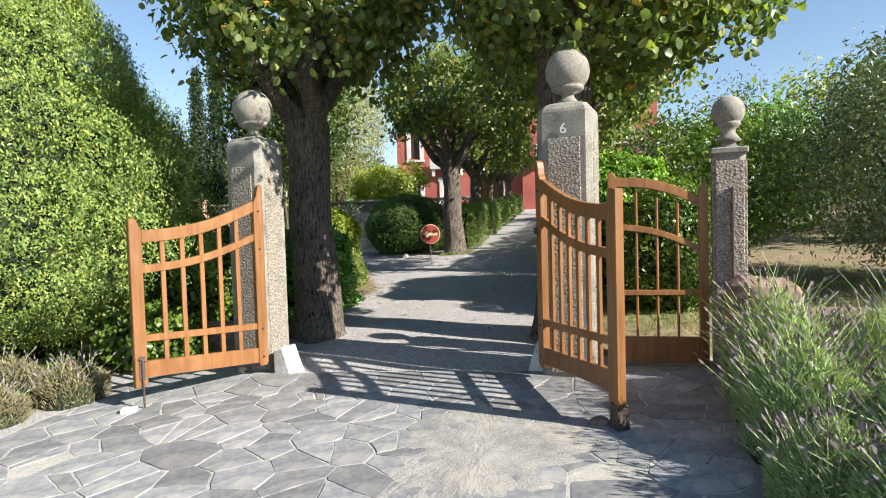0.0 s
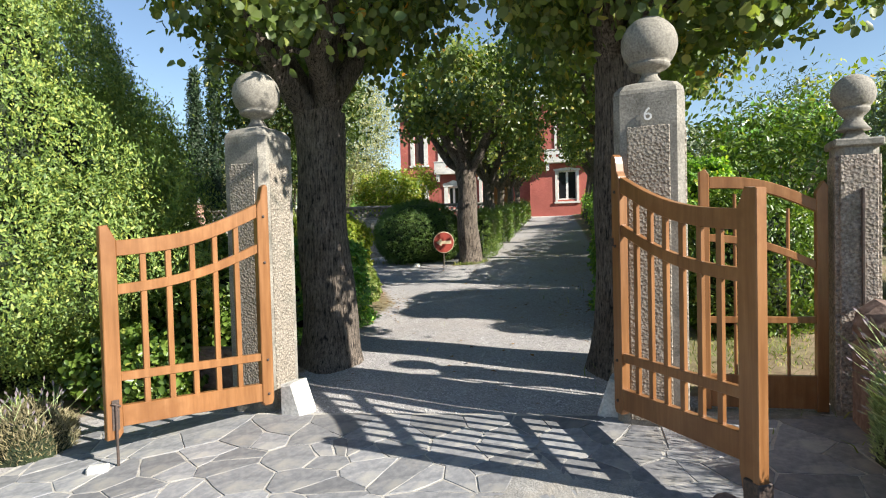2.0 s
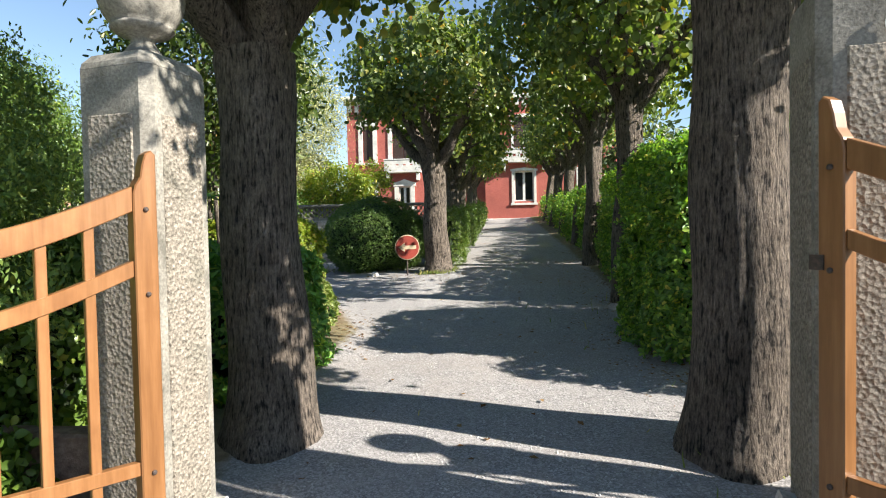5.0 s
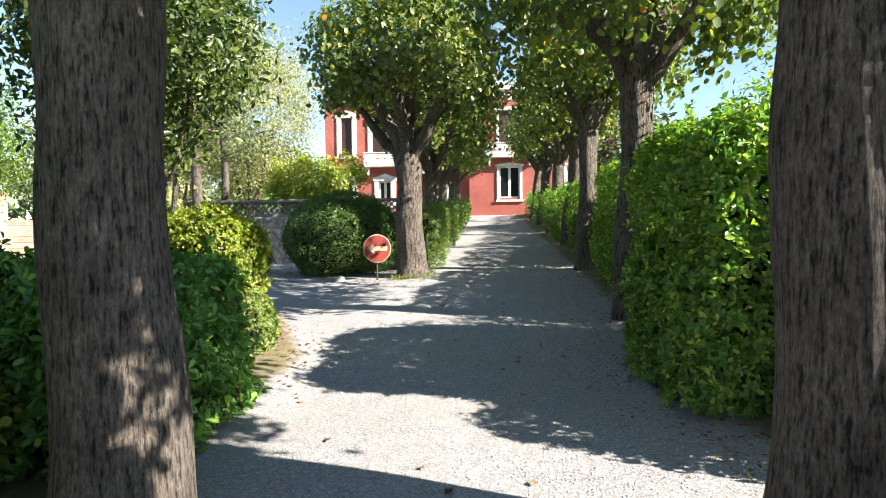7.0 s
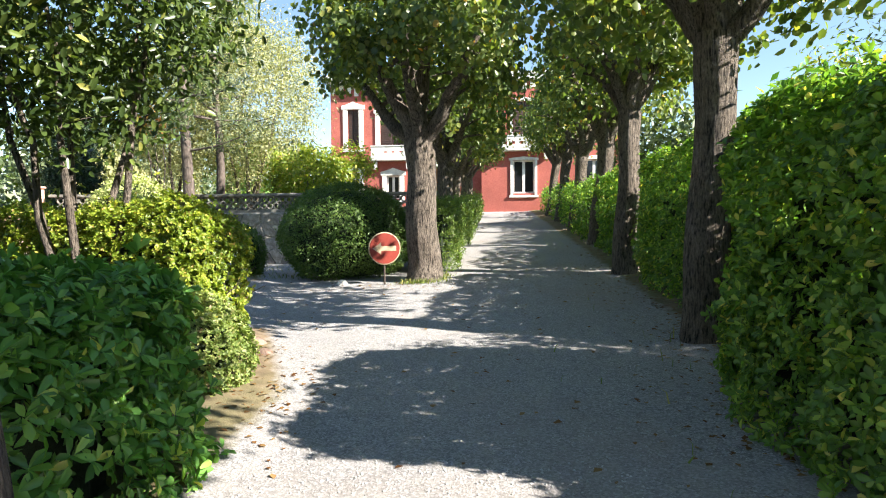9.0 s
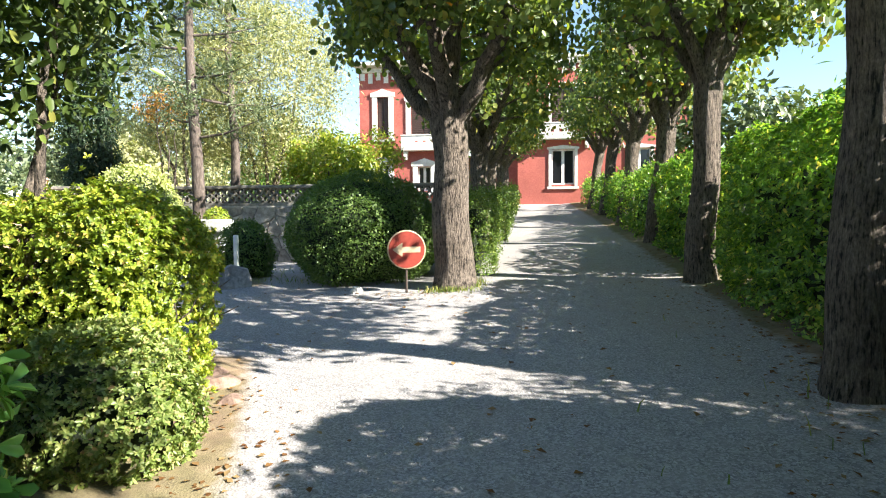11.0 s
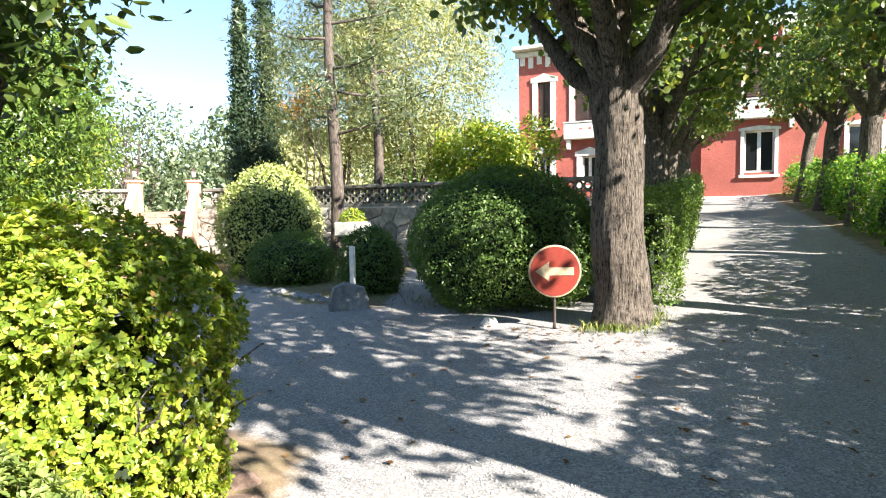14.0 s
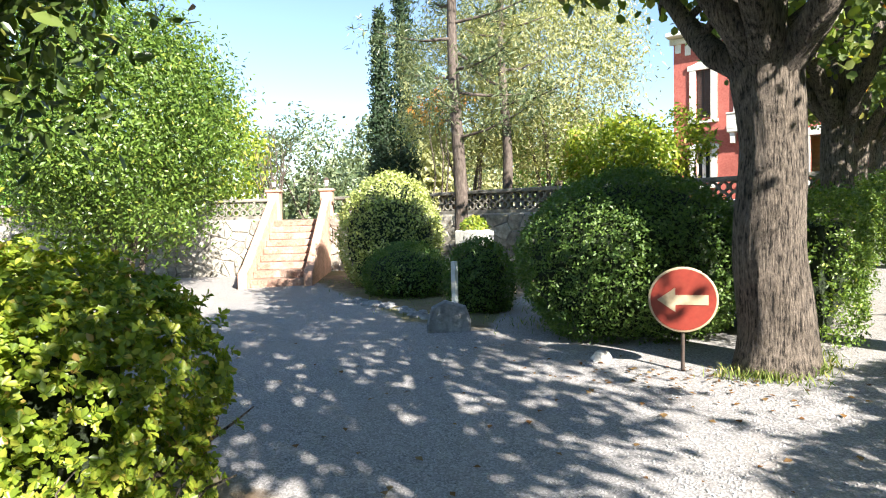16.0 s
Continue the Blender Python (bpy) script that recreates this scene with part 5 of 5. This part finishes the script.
def lavender(where, r, h, n, seed, label, dry=False):
    """A mound of thin upright leaves and flower stalks."""
    rng = np.random.default_rng(seed)
    t = thing("lavender", where, label, "lavender", "lavender bushes")
    a, q = rng.uniform(0, 2 * math.pi, n), np.sqrt(rng.uniform(0, 1, n))
    B = np.stack([np.cos(a) * q * r * 0.72, np.sin(a) * q * r * 0.72, rng.uniform(0.02, 0.88, n) ** 0.7 * h * (1 - q * 0.5)], 1)
    D = np.stack([np.cos(a) * q * 0.75 + rng.normal(0, 0.6, n), np.sin(a) * q * 0.75 + rng.normal(0, 0.6, n), np.full(n, 1.0)], 1)
    D = unit(D)
    L = rng.uniform(0.022, 0.065, n)[:, None]
    S = np.cross(D, unit(rng.normal(0, 1, (n, 3))))
    S = unit(S) * 0.0034
    V = np.stack([B - S, B + S, B + D * L * 0.6 + S * 1.3, B + D * L], 1)
    F = np.array([(0, 1, 2), (0, 2, 3)])
    part("leaves", bulk("leaves", V.reshape(-1, 3), (np.arange(n)[:, None, None] * 4 + F).reshape(-1, 3)), M_LAVDRY if dry else M_LAVEND, t)["kind"] = "stuff"
    m = n // 100
    k = rng.choice(np.flatnonzero(B[:, 2] > np.quantile(B[:, 2], 0.55)), m, replace=False)
    E = B[k] + D[k] * L[k]
    tipd = D[k] * rng.uniform(0.1, 0.3, (m, 1)) * (h / 0.8)
    Z = unit(np.cross(D[k], rng.normal(0, 1, (m, 3))))
    V = np.stack([E - Z * 0.002, E + Z * 0.002, E + tipd + Z * 0.002, E + tipd - Z * 0.002], 1)
    part("flower_stalk", bulk("flower_stalk", V.reshape(-1, 3), (np.arange(m)[:, None, None] * 4 + np.array([(0, 1, 2), (0, 2, 3)])).reshape(-1, 3)), M_LAVEND, t)["kind"] = "stuff"
    T = E + tipd
    V = np.stack([T - D[k] * 0.035, T + Z * 0.009, T + D[k] * 0.03, T - Z * 0.009], 1)
    part("bloom", bulk("bloom", V.reshape(-1, 3), (np.arange(m)[:, None, None] * 4 + np.array([(0, 1, 2), (0, 2, 3)])).reshape(-1, 3)), M_LAVFLOW, t)["kind"] = "stuff"
    # Dark mound under the leaves, painted as the shade at their feet.
    bm = bmesh.new()
    bmesh.ops.create_icosphere(bm, subdivisions=2, radius=1)
    for v in bm.verts:
        v.co = Vector((v.co.x * r * 0.7, v.co.y * r * 0.7, max(-0.02, v.co.z * h * 0.66)))
    part("core", bm, M_CORE, t)
    return t


for i, (x, y, r, h) in enumerate(((1.8, 5.0, 0.55, 1.02), (2.3, 4.4, 0.65, 1.0), (1.62, 3.95, 0.5, 0.82), (2.1, 3.45, 0.6, 0.85), (2.9, 5.0, 0.6, 1.0), (2.9, 3.8, 0.6, 0.9), (2.0, 2.7, 0.5, 0.7), (1.7, 4.5, 0.5, 0.9), (1.5, 3.3, 0.42, 0.55), (1.75, 2.95, 0.45, 0.6))):
    lavender(on_ground(x - 0.15, y), r, h, 32000, 110 + i, "grey-green lavender bush with faded flower heads beside the paving")
for i, (x, y, r, h) in enumerate(((-4.75, 5.05, 0.45, 0.5), (-5.4, 4.95, 0.5, 0.55), (-6.1, 4.9, 0.5, 0.5), (-5.0, 4.4, 0.4, 0.4), (-5.8, 4.2, 0.45, 0.42))):
    lavender(on_ground(x, y), r, h, 7000, 120 + i, "dry greyish lavender bush at the hedge's foot", True)

# ---- beyond the gate, right ----
ball_bush("laurel_bush", on_ground(1.5, 8.3, -0.05), (0.75, 0.7, 0.95), 11000, 0.065, M_EVER, "bright green glossy bush behind the side gate", seed=131, lump=0.14, wide=True)
shrub_tree("garden_shrub", on_ground(2.6, 10.5), (1.2, 1.2, 1.2), 7000, 0.1, M_EVER, "loose bright green garden shrub", 132, 4, 0.4, "shrub", wide=True)
shrub_tree("olive_tree", on_ground(5.3, 9.4), (2.0, 1.8, 1.6), 40000, 0.095, M_OLIVE, "grey-green olive tree with low dense crown", 133, 5, 0.35, aspect=0.26)
shrub_tree("olive_tree", on_ground(8.2, 8.0), (2.0, 2.0, 1.6), 15000, 0.11, M_OLIVE, "grey-green olive tree with low dense crown", 134, 5, 0.5, aspect=0.26)
shrub_tree("olive_tree", on_ground(3.6, 13.5), (1.6, 1.6, 1.5), 7000, 0.1, M_OLIVE, "grey-green olive tree with low dense crown", 135, 4, 0.6, aspect=0.26)
for i, (x, y, r, h) in enumerate(((9, 16, 2.6, 2.4), (13, 20, 3.2, 2.8), (6, 20, 2.2, 1.8), (4.5, 27, 2.2, 2.0), (12, 30, 3.5, 3.0), (18, 14, 3.0, 2.6), (20, 26, 4, 3.2), (14, 9.5, 2.4, 2.0))):
    shrub_tree("garden_tree", on_ground(x, y), (r, r, h), 5200, 0.29, (M_OLIVE, M_BRIGHT, M_PITTO)[i % 3], "rounded garden tree beyond the side gate", 140 + i, 4, 0.1)
low = thing("wall_garden_1", pose(1.43, 5.5, g(1.9, 5.7) - 0.1, 0, 0, -6), "low rubble wall beside the slim pillar", "wall", kind="structure")
part("masonry", boxed(0.0, 2.2, 0.0, 0.34, 0.0, 0.72, 0.03), M_REDROCK, low)
tagged(part("wall_garden_2", boxed(-5.9, -3.66, 6.5, 6.68, -0.2, 0.55, 0.02), M_REDROCK), "low brownish rendered wall behind the open gate", "wall", kind="structure")
boulder("low_boulder", (1.72, 5.64, g(1.9, 5.7) + 0.74), (0.33, 0.2, 0.17), 61, "reddish brown rock lying on the low wall", mat=M_REDROCK)

rngw = np.random.default_rng(300)
nw = 28000
aw = rngw.uniform(0, 2 * math.pi, nw)
dw = rngw.uniform(55, 75, nw)
hw = (5.5 + 2.2 * np.sin(aw * 9) + 1.4 * np.sin(aw * 23 + 1)) * rngw.uniform(0, 1, nw) ** 0.7
PW = np.stack([np.cos(aw) * dw, 15 + np.sin(aw) * dw, hw + np.clip(np.sin(aw) * 2.5, -0.5, 2.4)], 1)
NW = np.stack([-np.cos(aw), -np.sin(aw), np.full(nw, 0.6)], 1)
tagged(part("far_woods", leaves("far_woods", rngw, PW, NW, 1.1, 0.7, 0.6), M_OLIVE), "distant belt of mixed green trees round the grounds", "woods", kind="stuff")


# ---- crazy paving in front of the gate ----
def clip(poly, nx, ny, d):
    """The part of a polygon on the side nx * x + ny * y <= d."""
    out = []
    for (ax, ay), (bx, by) in zip(poly, poly[1:] + poly[:1]):
        da, db = nx * ax + ny * ay - d, nx * bx + ny * by - d
        if da <= 0:
            out.append((ax, ay))
        if da * db < 0:
            f = da / (da - db)
            out.append((ax + (bx - ax) * f, ay + (by - ay) * f))
    return out


def cells(pts, x0, x1, y0, y1, gap):
    """Stone shapes round scattered points, with joints of about gap."""
    found = []
    P = np.array(pts)
    for i, (px, py) in enumerate(pts):
        poly = [(x0, y0), (x1, y0), (x1, y1), (x0, y1)]
        near = np.argsort(((P - P[i]) ** 2).sum(1))[1:26]
        for j in near:
            qx, qy = pts[j]
            d = math.hypot(qx - px, qy - py)
            nx, ny = (qx - px) / d, (qy - py) / d
            poly = clip(poly, nx, ny, nx * (px + qx) / 2 + ny * (py + qy) / 2 - gap * (0.35 + 0.65 * ((i * 7 + int(j) * 7) % 5) / 4))
            if len(poly) < 3:
                break
        if len(poly) >= 3:
            found.append(poly)
    return found


def scatter(rnd, x0, x1, y0, y1, s, stretch=1.0):
    pts = []
    for i in range(int((x1 - x0) / (s * stretch))):
        for j in range(int((y1 - y0) / s)):
            pts.append((x0 + (i + rnd.uniform(-0.35, 1.35)) * s * stretch, y0 + (j + rnd.uniform(-0.35, 1.35)) * s))
    return pts


def chipped(poly, rnd, amount):
    """Breaks the straight sides of a stone into slightly uneven ones."""
    out = []
    for (ax, ay), (bx, by) in zip(poly, poly[1:] + poly[:1]):
        out.append((ax + rnd.uniform(-0.5, 0.5) * amount, ay + rnd.uniform(-0.5, 0.5) * amount))
        L = math.hypot(bx - ax, by - ay)
        if L > 0.12:
            k = int(L / 0.1)
            for i in range(1, k):
                f = (i + rnd.uniform(-0.3, 0.3)) / k
                o = rnd.uniform(-1.0, 0.3) * amount
                out.append((ax + (bx - ax) * f + (ay - by) / L * o, ay + (by - ay) * f + (bx - ax) / L * o))
    return out


def slab(poly, z0, z1, rim):
    """A flat stone with a worn rim, about its own middle."""
    cx, cy = sum(p[0] for p in poly) / len(poly), sum(p[1] for p in poly) / len(poly)
    n = len(poly)
    co = [(x - cx, y - cy, z0) for x, y in poly] + [(x - cx, y - cy, z1 - rim * 0.6) for x, y in poly]
    co += [((x - cx) * (1 - rim / max(0.05, math.hypot(x - cx, y - cy))), (y - cy) * (1 - rim / max(0.05, math.hypot(x - cx, y - cy))), z1) for x, y in poly]
    fs = [(k * n + i, k * n + (i + 1) % n, (k + 1) * n + (i + 1) % n, (k + 1) * n + i) for k in range(2) for i in range(n)]
    fs.append(tuple(range(2 * n, 3 * n)))
    me = bpy.data.meshes.new("stone")
    me.from_pydata(co, [], fs)
    return me, cx, cy


M_BED = surface("pale_joint_mortar", (0.32, 0.3, 0.265), (0.43, 0.405, 0.36), (0.54, 0.515, 0.465), 60, 2.5, 0.95, 0.6, 0.008, None, (0.3, 0.29, 0.26))
rp = random.Random(21)
bx, by = np.arange(-4.6, 2.71, 0.2), np.arange(0.56, 5.97, 0.2)
BC = [(x, y, g(x, y) + 0.018) for x in bx for y in by]
bi = np.arange(len(bx) * len(by)).reshape(len(bx), len(by))
bed = part("paving", bulk("paving", BC, np.stack([bi[:-1, :-1], bi[1:, :-1], bi[1:, 1:], bi[:-1, 1:]], -1).reshape(-1, 4)), M_BED, smooth=True)
tagged(bed, "crazy paving of grey slate with pale mortar joints", "paving", kind="structure")
pave = scatter(rp, -4.55, 2.65, 0.7, 5.9, 0.25, 1.6)
pave = [p for p in pave if rp.random() > 0.12] + [(rp.uniform(-4.5, 2.6), rp.uniform(0.8, 5.8)) for _ in range(60)]
for poly in cells(pave, -4.55, 2.65, 0.7, 5.9, 0.0125):
    me, cx, cy = slab(chipped(poly, rp, 0.011), 0.0, 0.0235 + rp.uniform(-0.002, 0.003), 0.003)
    if rp.random() < 0.01:
        continue
    for v in me.vertices:
        v.co.z += g(cx + v.co.x, cy + v.co.y) - g(cx, cy)
    part("paving_stone", me, M_SLATE, bed, at=(cx, cy, g(cx, cy)))

# worn cement skin over the middle of the paving
M_CEM = surface("worn_cement", (0.17, 0.165, 0.155), (0.29, 0.28, 0.26), (0.42, 0.405, 0.375), 75, 3.5, 0.95, 0.7, 0.008, None, (0.4, 0.36, 0.3))
bm = bmesh.new()
fan = []
for q in range(1, 15):
    f = q / 14
    fan.append([])
    for i in range(96):
        a = 2 * math.pi * i / 96
        w = 1 + 0.16 * math.sin(3 * a + 1) + 0.1 * math.sin(7 * a) + 0.06 * math.sin(13 * a + 2) + 0.04 * math.sin(23 * a)
        x, y = -0.55 + f * (0.75 * w * math.cos(a) + 0.1 * math.sin(a)), 4.0 + f * 1.35 * w * math.sin(a)
        fan[-1].append(bm.verts.new((x, y, g(x, y) + 0.0275 - 0.009 * f ** 3 + 0.006 * noise.noise(Vector((x * 9, y * 9, 0))))))
for p, q in zip(fan, fan[1:]):
    for i in range(96):
        bm.faces.new((p[i], p[(i + 1) % 96], q[(i + 1) % 96], q[i]))
bm.faces.new(fan[0])
tagged(part("cement_patch", bm, M_CEM), "worn patch of gritty cement over the paving", "patch", kind="structure")

# ---- rubble face of the terrace walls ----
for (w, L, H, z0), span in zip(wall_tops, (L1 for L1 in (7.5, 3.3, 5.0))):
    for poly in cells(scatter(rp, 0.05, span, 0.15, H - 0.05, 0.24, 1.4), 0.02, span, 0.1, H - 0.03, 0.012):
        me, cx, cy = slab(poly, 0.0, rp.uniform(0.03, 0.06), 0.025)
        part("wall_stone", me, M_RUBBLE, w, at=pose(cx, 0.0, cy, 90, 0, 180) @ Matrix.Diagonal((-1, 1, 1, 1)))

for poly in cells(scatter(rp, 0.0, 2.2, 0.1, 0.72, 0.17, 1.4), 0.0, 2.2, 0.08, 0.7, 0.01):
    me, cx, cy = slab(poly, 0.0, rp.uniform(0.03, 0.06), 0.022)
    part("wall_stone", me, M_REDROCK, low, at=pose(cx, 0.0, cy, 90, 0, 0))

# ---- fallen leaves, grass and loose stones ----
def strewn(name, spots, n, size, material, label, category, seed, up=True):
    rng = np.random.default_rng(seed)
    P = []
    for i in range(n):
        x, y, sx, sy = spots[i % len(spots)]
        px, py = x + rng.normal(0, sx), y + rng.normal(0, sy)
        P.append((px, py, g(px, py) + (0.05 * (1 - drive_share(px, py))) + 0.008))
    P = np.array(P)
    ob = part(name, leaves(name, rng, P, np.tile((0, 0, 1.0), (n, 1)), size, 0.7, 0.14, 0.15), material)
    return tagged(ob, label, category, kind="stuff")


strewn("fallen_leaves", [(0.05, 9.0, 0.15, 0.8), (0.15, 11.0, 0.16, 0.9), (0.3, 14.0, 0.2, 1.2), (0.4, 18.0, 0.2, 1.5), (-3.35, 10.4, 0.2, 0.5), (-4.0, 11.5, 0.22, 0.3), (-3.4, 15.6, 0.5, 0.25), (0.2, 8.1, 0.2, 0.4), (0.25, 12.6, 0.3, 0.9), (0.1, 15.5, 0.4, 1.2), (-0.2, 10.2, 0.35, 1.0)], 1250, 0.048, M_DRY, "brown fallen leaves strewn along the hedge's foot", "leaves", 201)
strewn("fallen_leaves", [(-1.3, 9.0, 1.0, 2.5), (-1.4, 14.0, 1.2, 2.5), (-4.7, 14.3, 1.4, 0.9), (-1.4, 20.0, 0.8, 4.0)], 260, 0.06, M_DRY, "few dry leaves scattered over the gravel", "leaves", 202)


def tufts(name, spots, n, h, label, seed):
    rng = np.random.default_rng(seed)
    B = []
    for i in range(n):
        x, y, sx, sy = spots[i % len(spots)]
        px, py = x + rng.normal(0, sx), y + rng.normal(0, sy)
        B.append((px, py, g(px, py)))
    B = np.array(B)
    D = unit(np.stack([rng.normal(0, 0.4, n), rng.normal(0, 0.4, n), np.full(n, 1.0)], 1))
    L = h * rng.uniform(0.5, 1.2, (n, 1))
    S = unit(np.cross(D, rng.normal(0, 1, (n, 3)))) * 0.006
    K = rng.normal(0, 0.25, (n, 3)) * L
    K[:, 2] = -abs(K[:, 2]) * 0.4
    V = np.stack([B - S, B + S, B + D * L * 0.6 + S * 0.7, B + D * L * 0.6 - S * 0.7, B + D * L + K], 1)
    F = np.array([(0, 1, 2), (0, 2, 3), (3, 2, 4)])
    ob = part(name, bulk(name, V.reshape(-1, 3), (np.arange(n)[:, None, None] * 5 + F).reshape(-1, 3)), M_GRASS)
    return tagged(ob, label, "grass", kind="stuff")


tufts("grass_tufts", [(-2.85, 15.85, 0.16, 0.07), (-2.5, 16.2, 0.08, 0.2), (-6.3, 17.0, 0.9, 0.25), (-8.2, 17.8, 0.7, 0.2), (-10.9, 19.2, 0.4, 0.3), (-7.4, 18.2, 0.8, 0.5), (0.3, 7.0, 0.28, 0.2)], 1500, 0.1, "thin grass tufts in the island bed and at tree feet", 203)
tufts("dry_grass", [(3.2, 7.4, 0.9, 0.9), (1.3, 7.4, 0.5, 0.5), (5.0, 7.0, 1.4, 1.2), (3.6, 6.0, 0.7, 0.6), (4.5, 10.5, 2.0, 1.2), (-5.6, 4.9, 0.3, 0.3)], 9000, 0.13, "dry grass on bare soil", 204)

# loose chippings on the gravel
rng9 = np.random.default_rng(77)
n9 = 26000
C = np.stack([rng9.uniform(-3.1, 0.6, n9), 6.0 + 12 * rng9.uniform(0, 1, n9) ** 1.3], 1)
k9 = n9 // 3
C[:k9] = np.stack([rng9.uniform(-6.5, -1.0, k9), rng9.uniform(12.6, 16.0, k9)], 1)
Z9 = np.array([g(x, y) for x, y in C]) + 0.012 * np.sin(C[:, 0] * 2.3 + C[:, 1]) * np.sin(C[:, 1] * 1.7 - C[:, 0])
oct_v = np.array([(1, 0, 0), (-0.9, 0.2, 0), (0, 0.8, 0), (0.1, -0.9, 0), (0.1, 0, 0.7), (0, 0, -0.5)])
oct_f = np.array([(0, 2, 4), (2, 1, 4), (1, 3, 4), (3, 0, 4), (2, 0, 5), (1, 2, 5), (3, 1, 5), (0, 3, 5)])
S9 = rng9.uniform(0.004, 0.013, n9)
A9 = rng9.uniform(0, 6.28, n9)
V9 = oct_v[None] * S9[:, None, None]
V9 = np.stack([V9[..., 0] * np.cos(A9)[:, None] - V9[..., 1] * np.sin(A9)[:, None], V9[..., 0] * np.sin(A9)[:, None] + V9[..., 1] * np.cos(A9)[:, None], V9[..., 2]], -1)
V9 = V9 + np.concatenate([C, Z9[:, None]], 1)[:, None]
M_CHIP = surface("limestone_chips", (0.26, 0.255, 0.245), (0.44, 0.43, 0.41), (0.62, 0.61, 0.59), 9, 2, 0.9, 0.3, 0.003)
tagged(part("gravel_chippings", bulk("gravel_chippings", V9.reshape(-1, 3), (np.arange(n9)[:, None, None] * 6 + oct_f).reshape(-1, 3)), M_CHIP), "loose grey stone chippings on the drive", "gravel", kind="stuff")
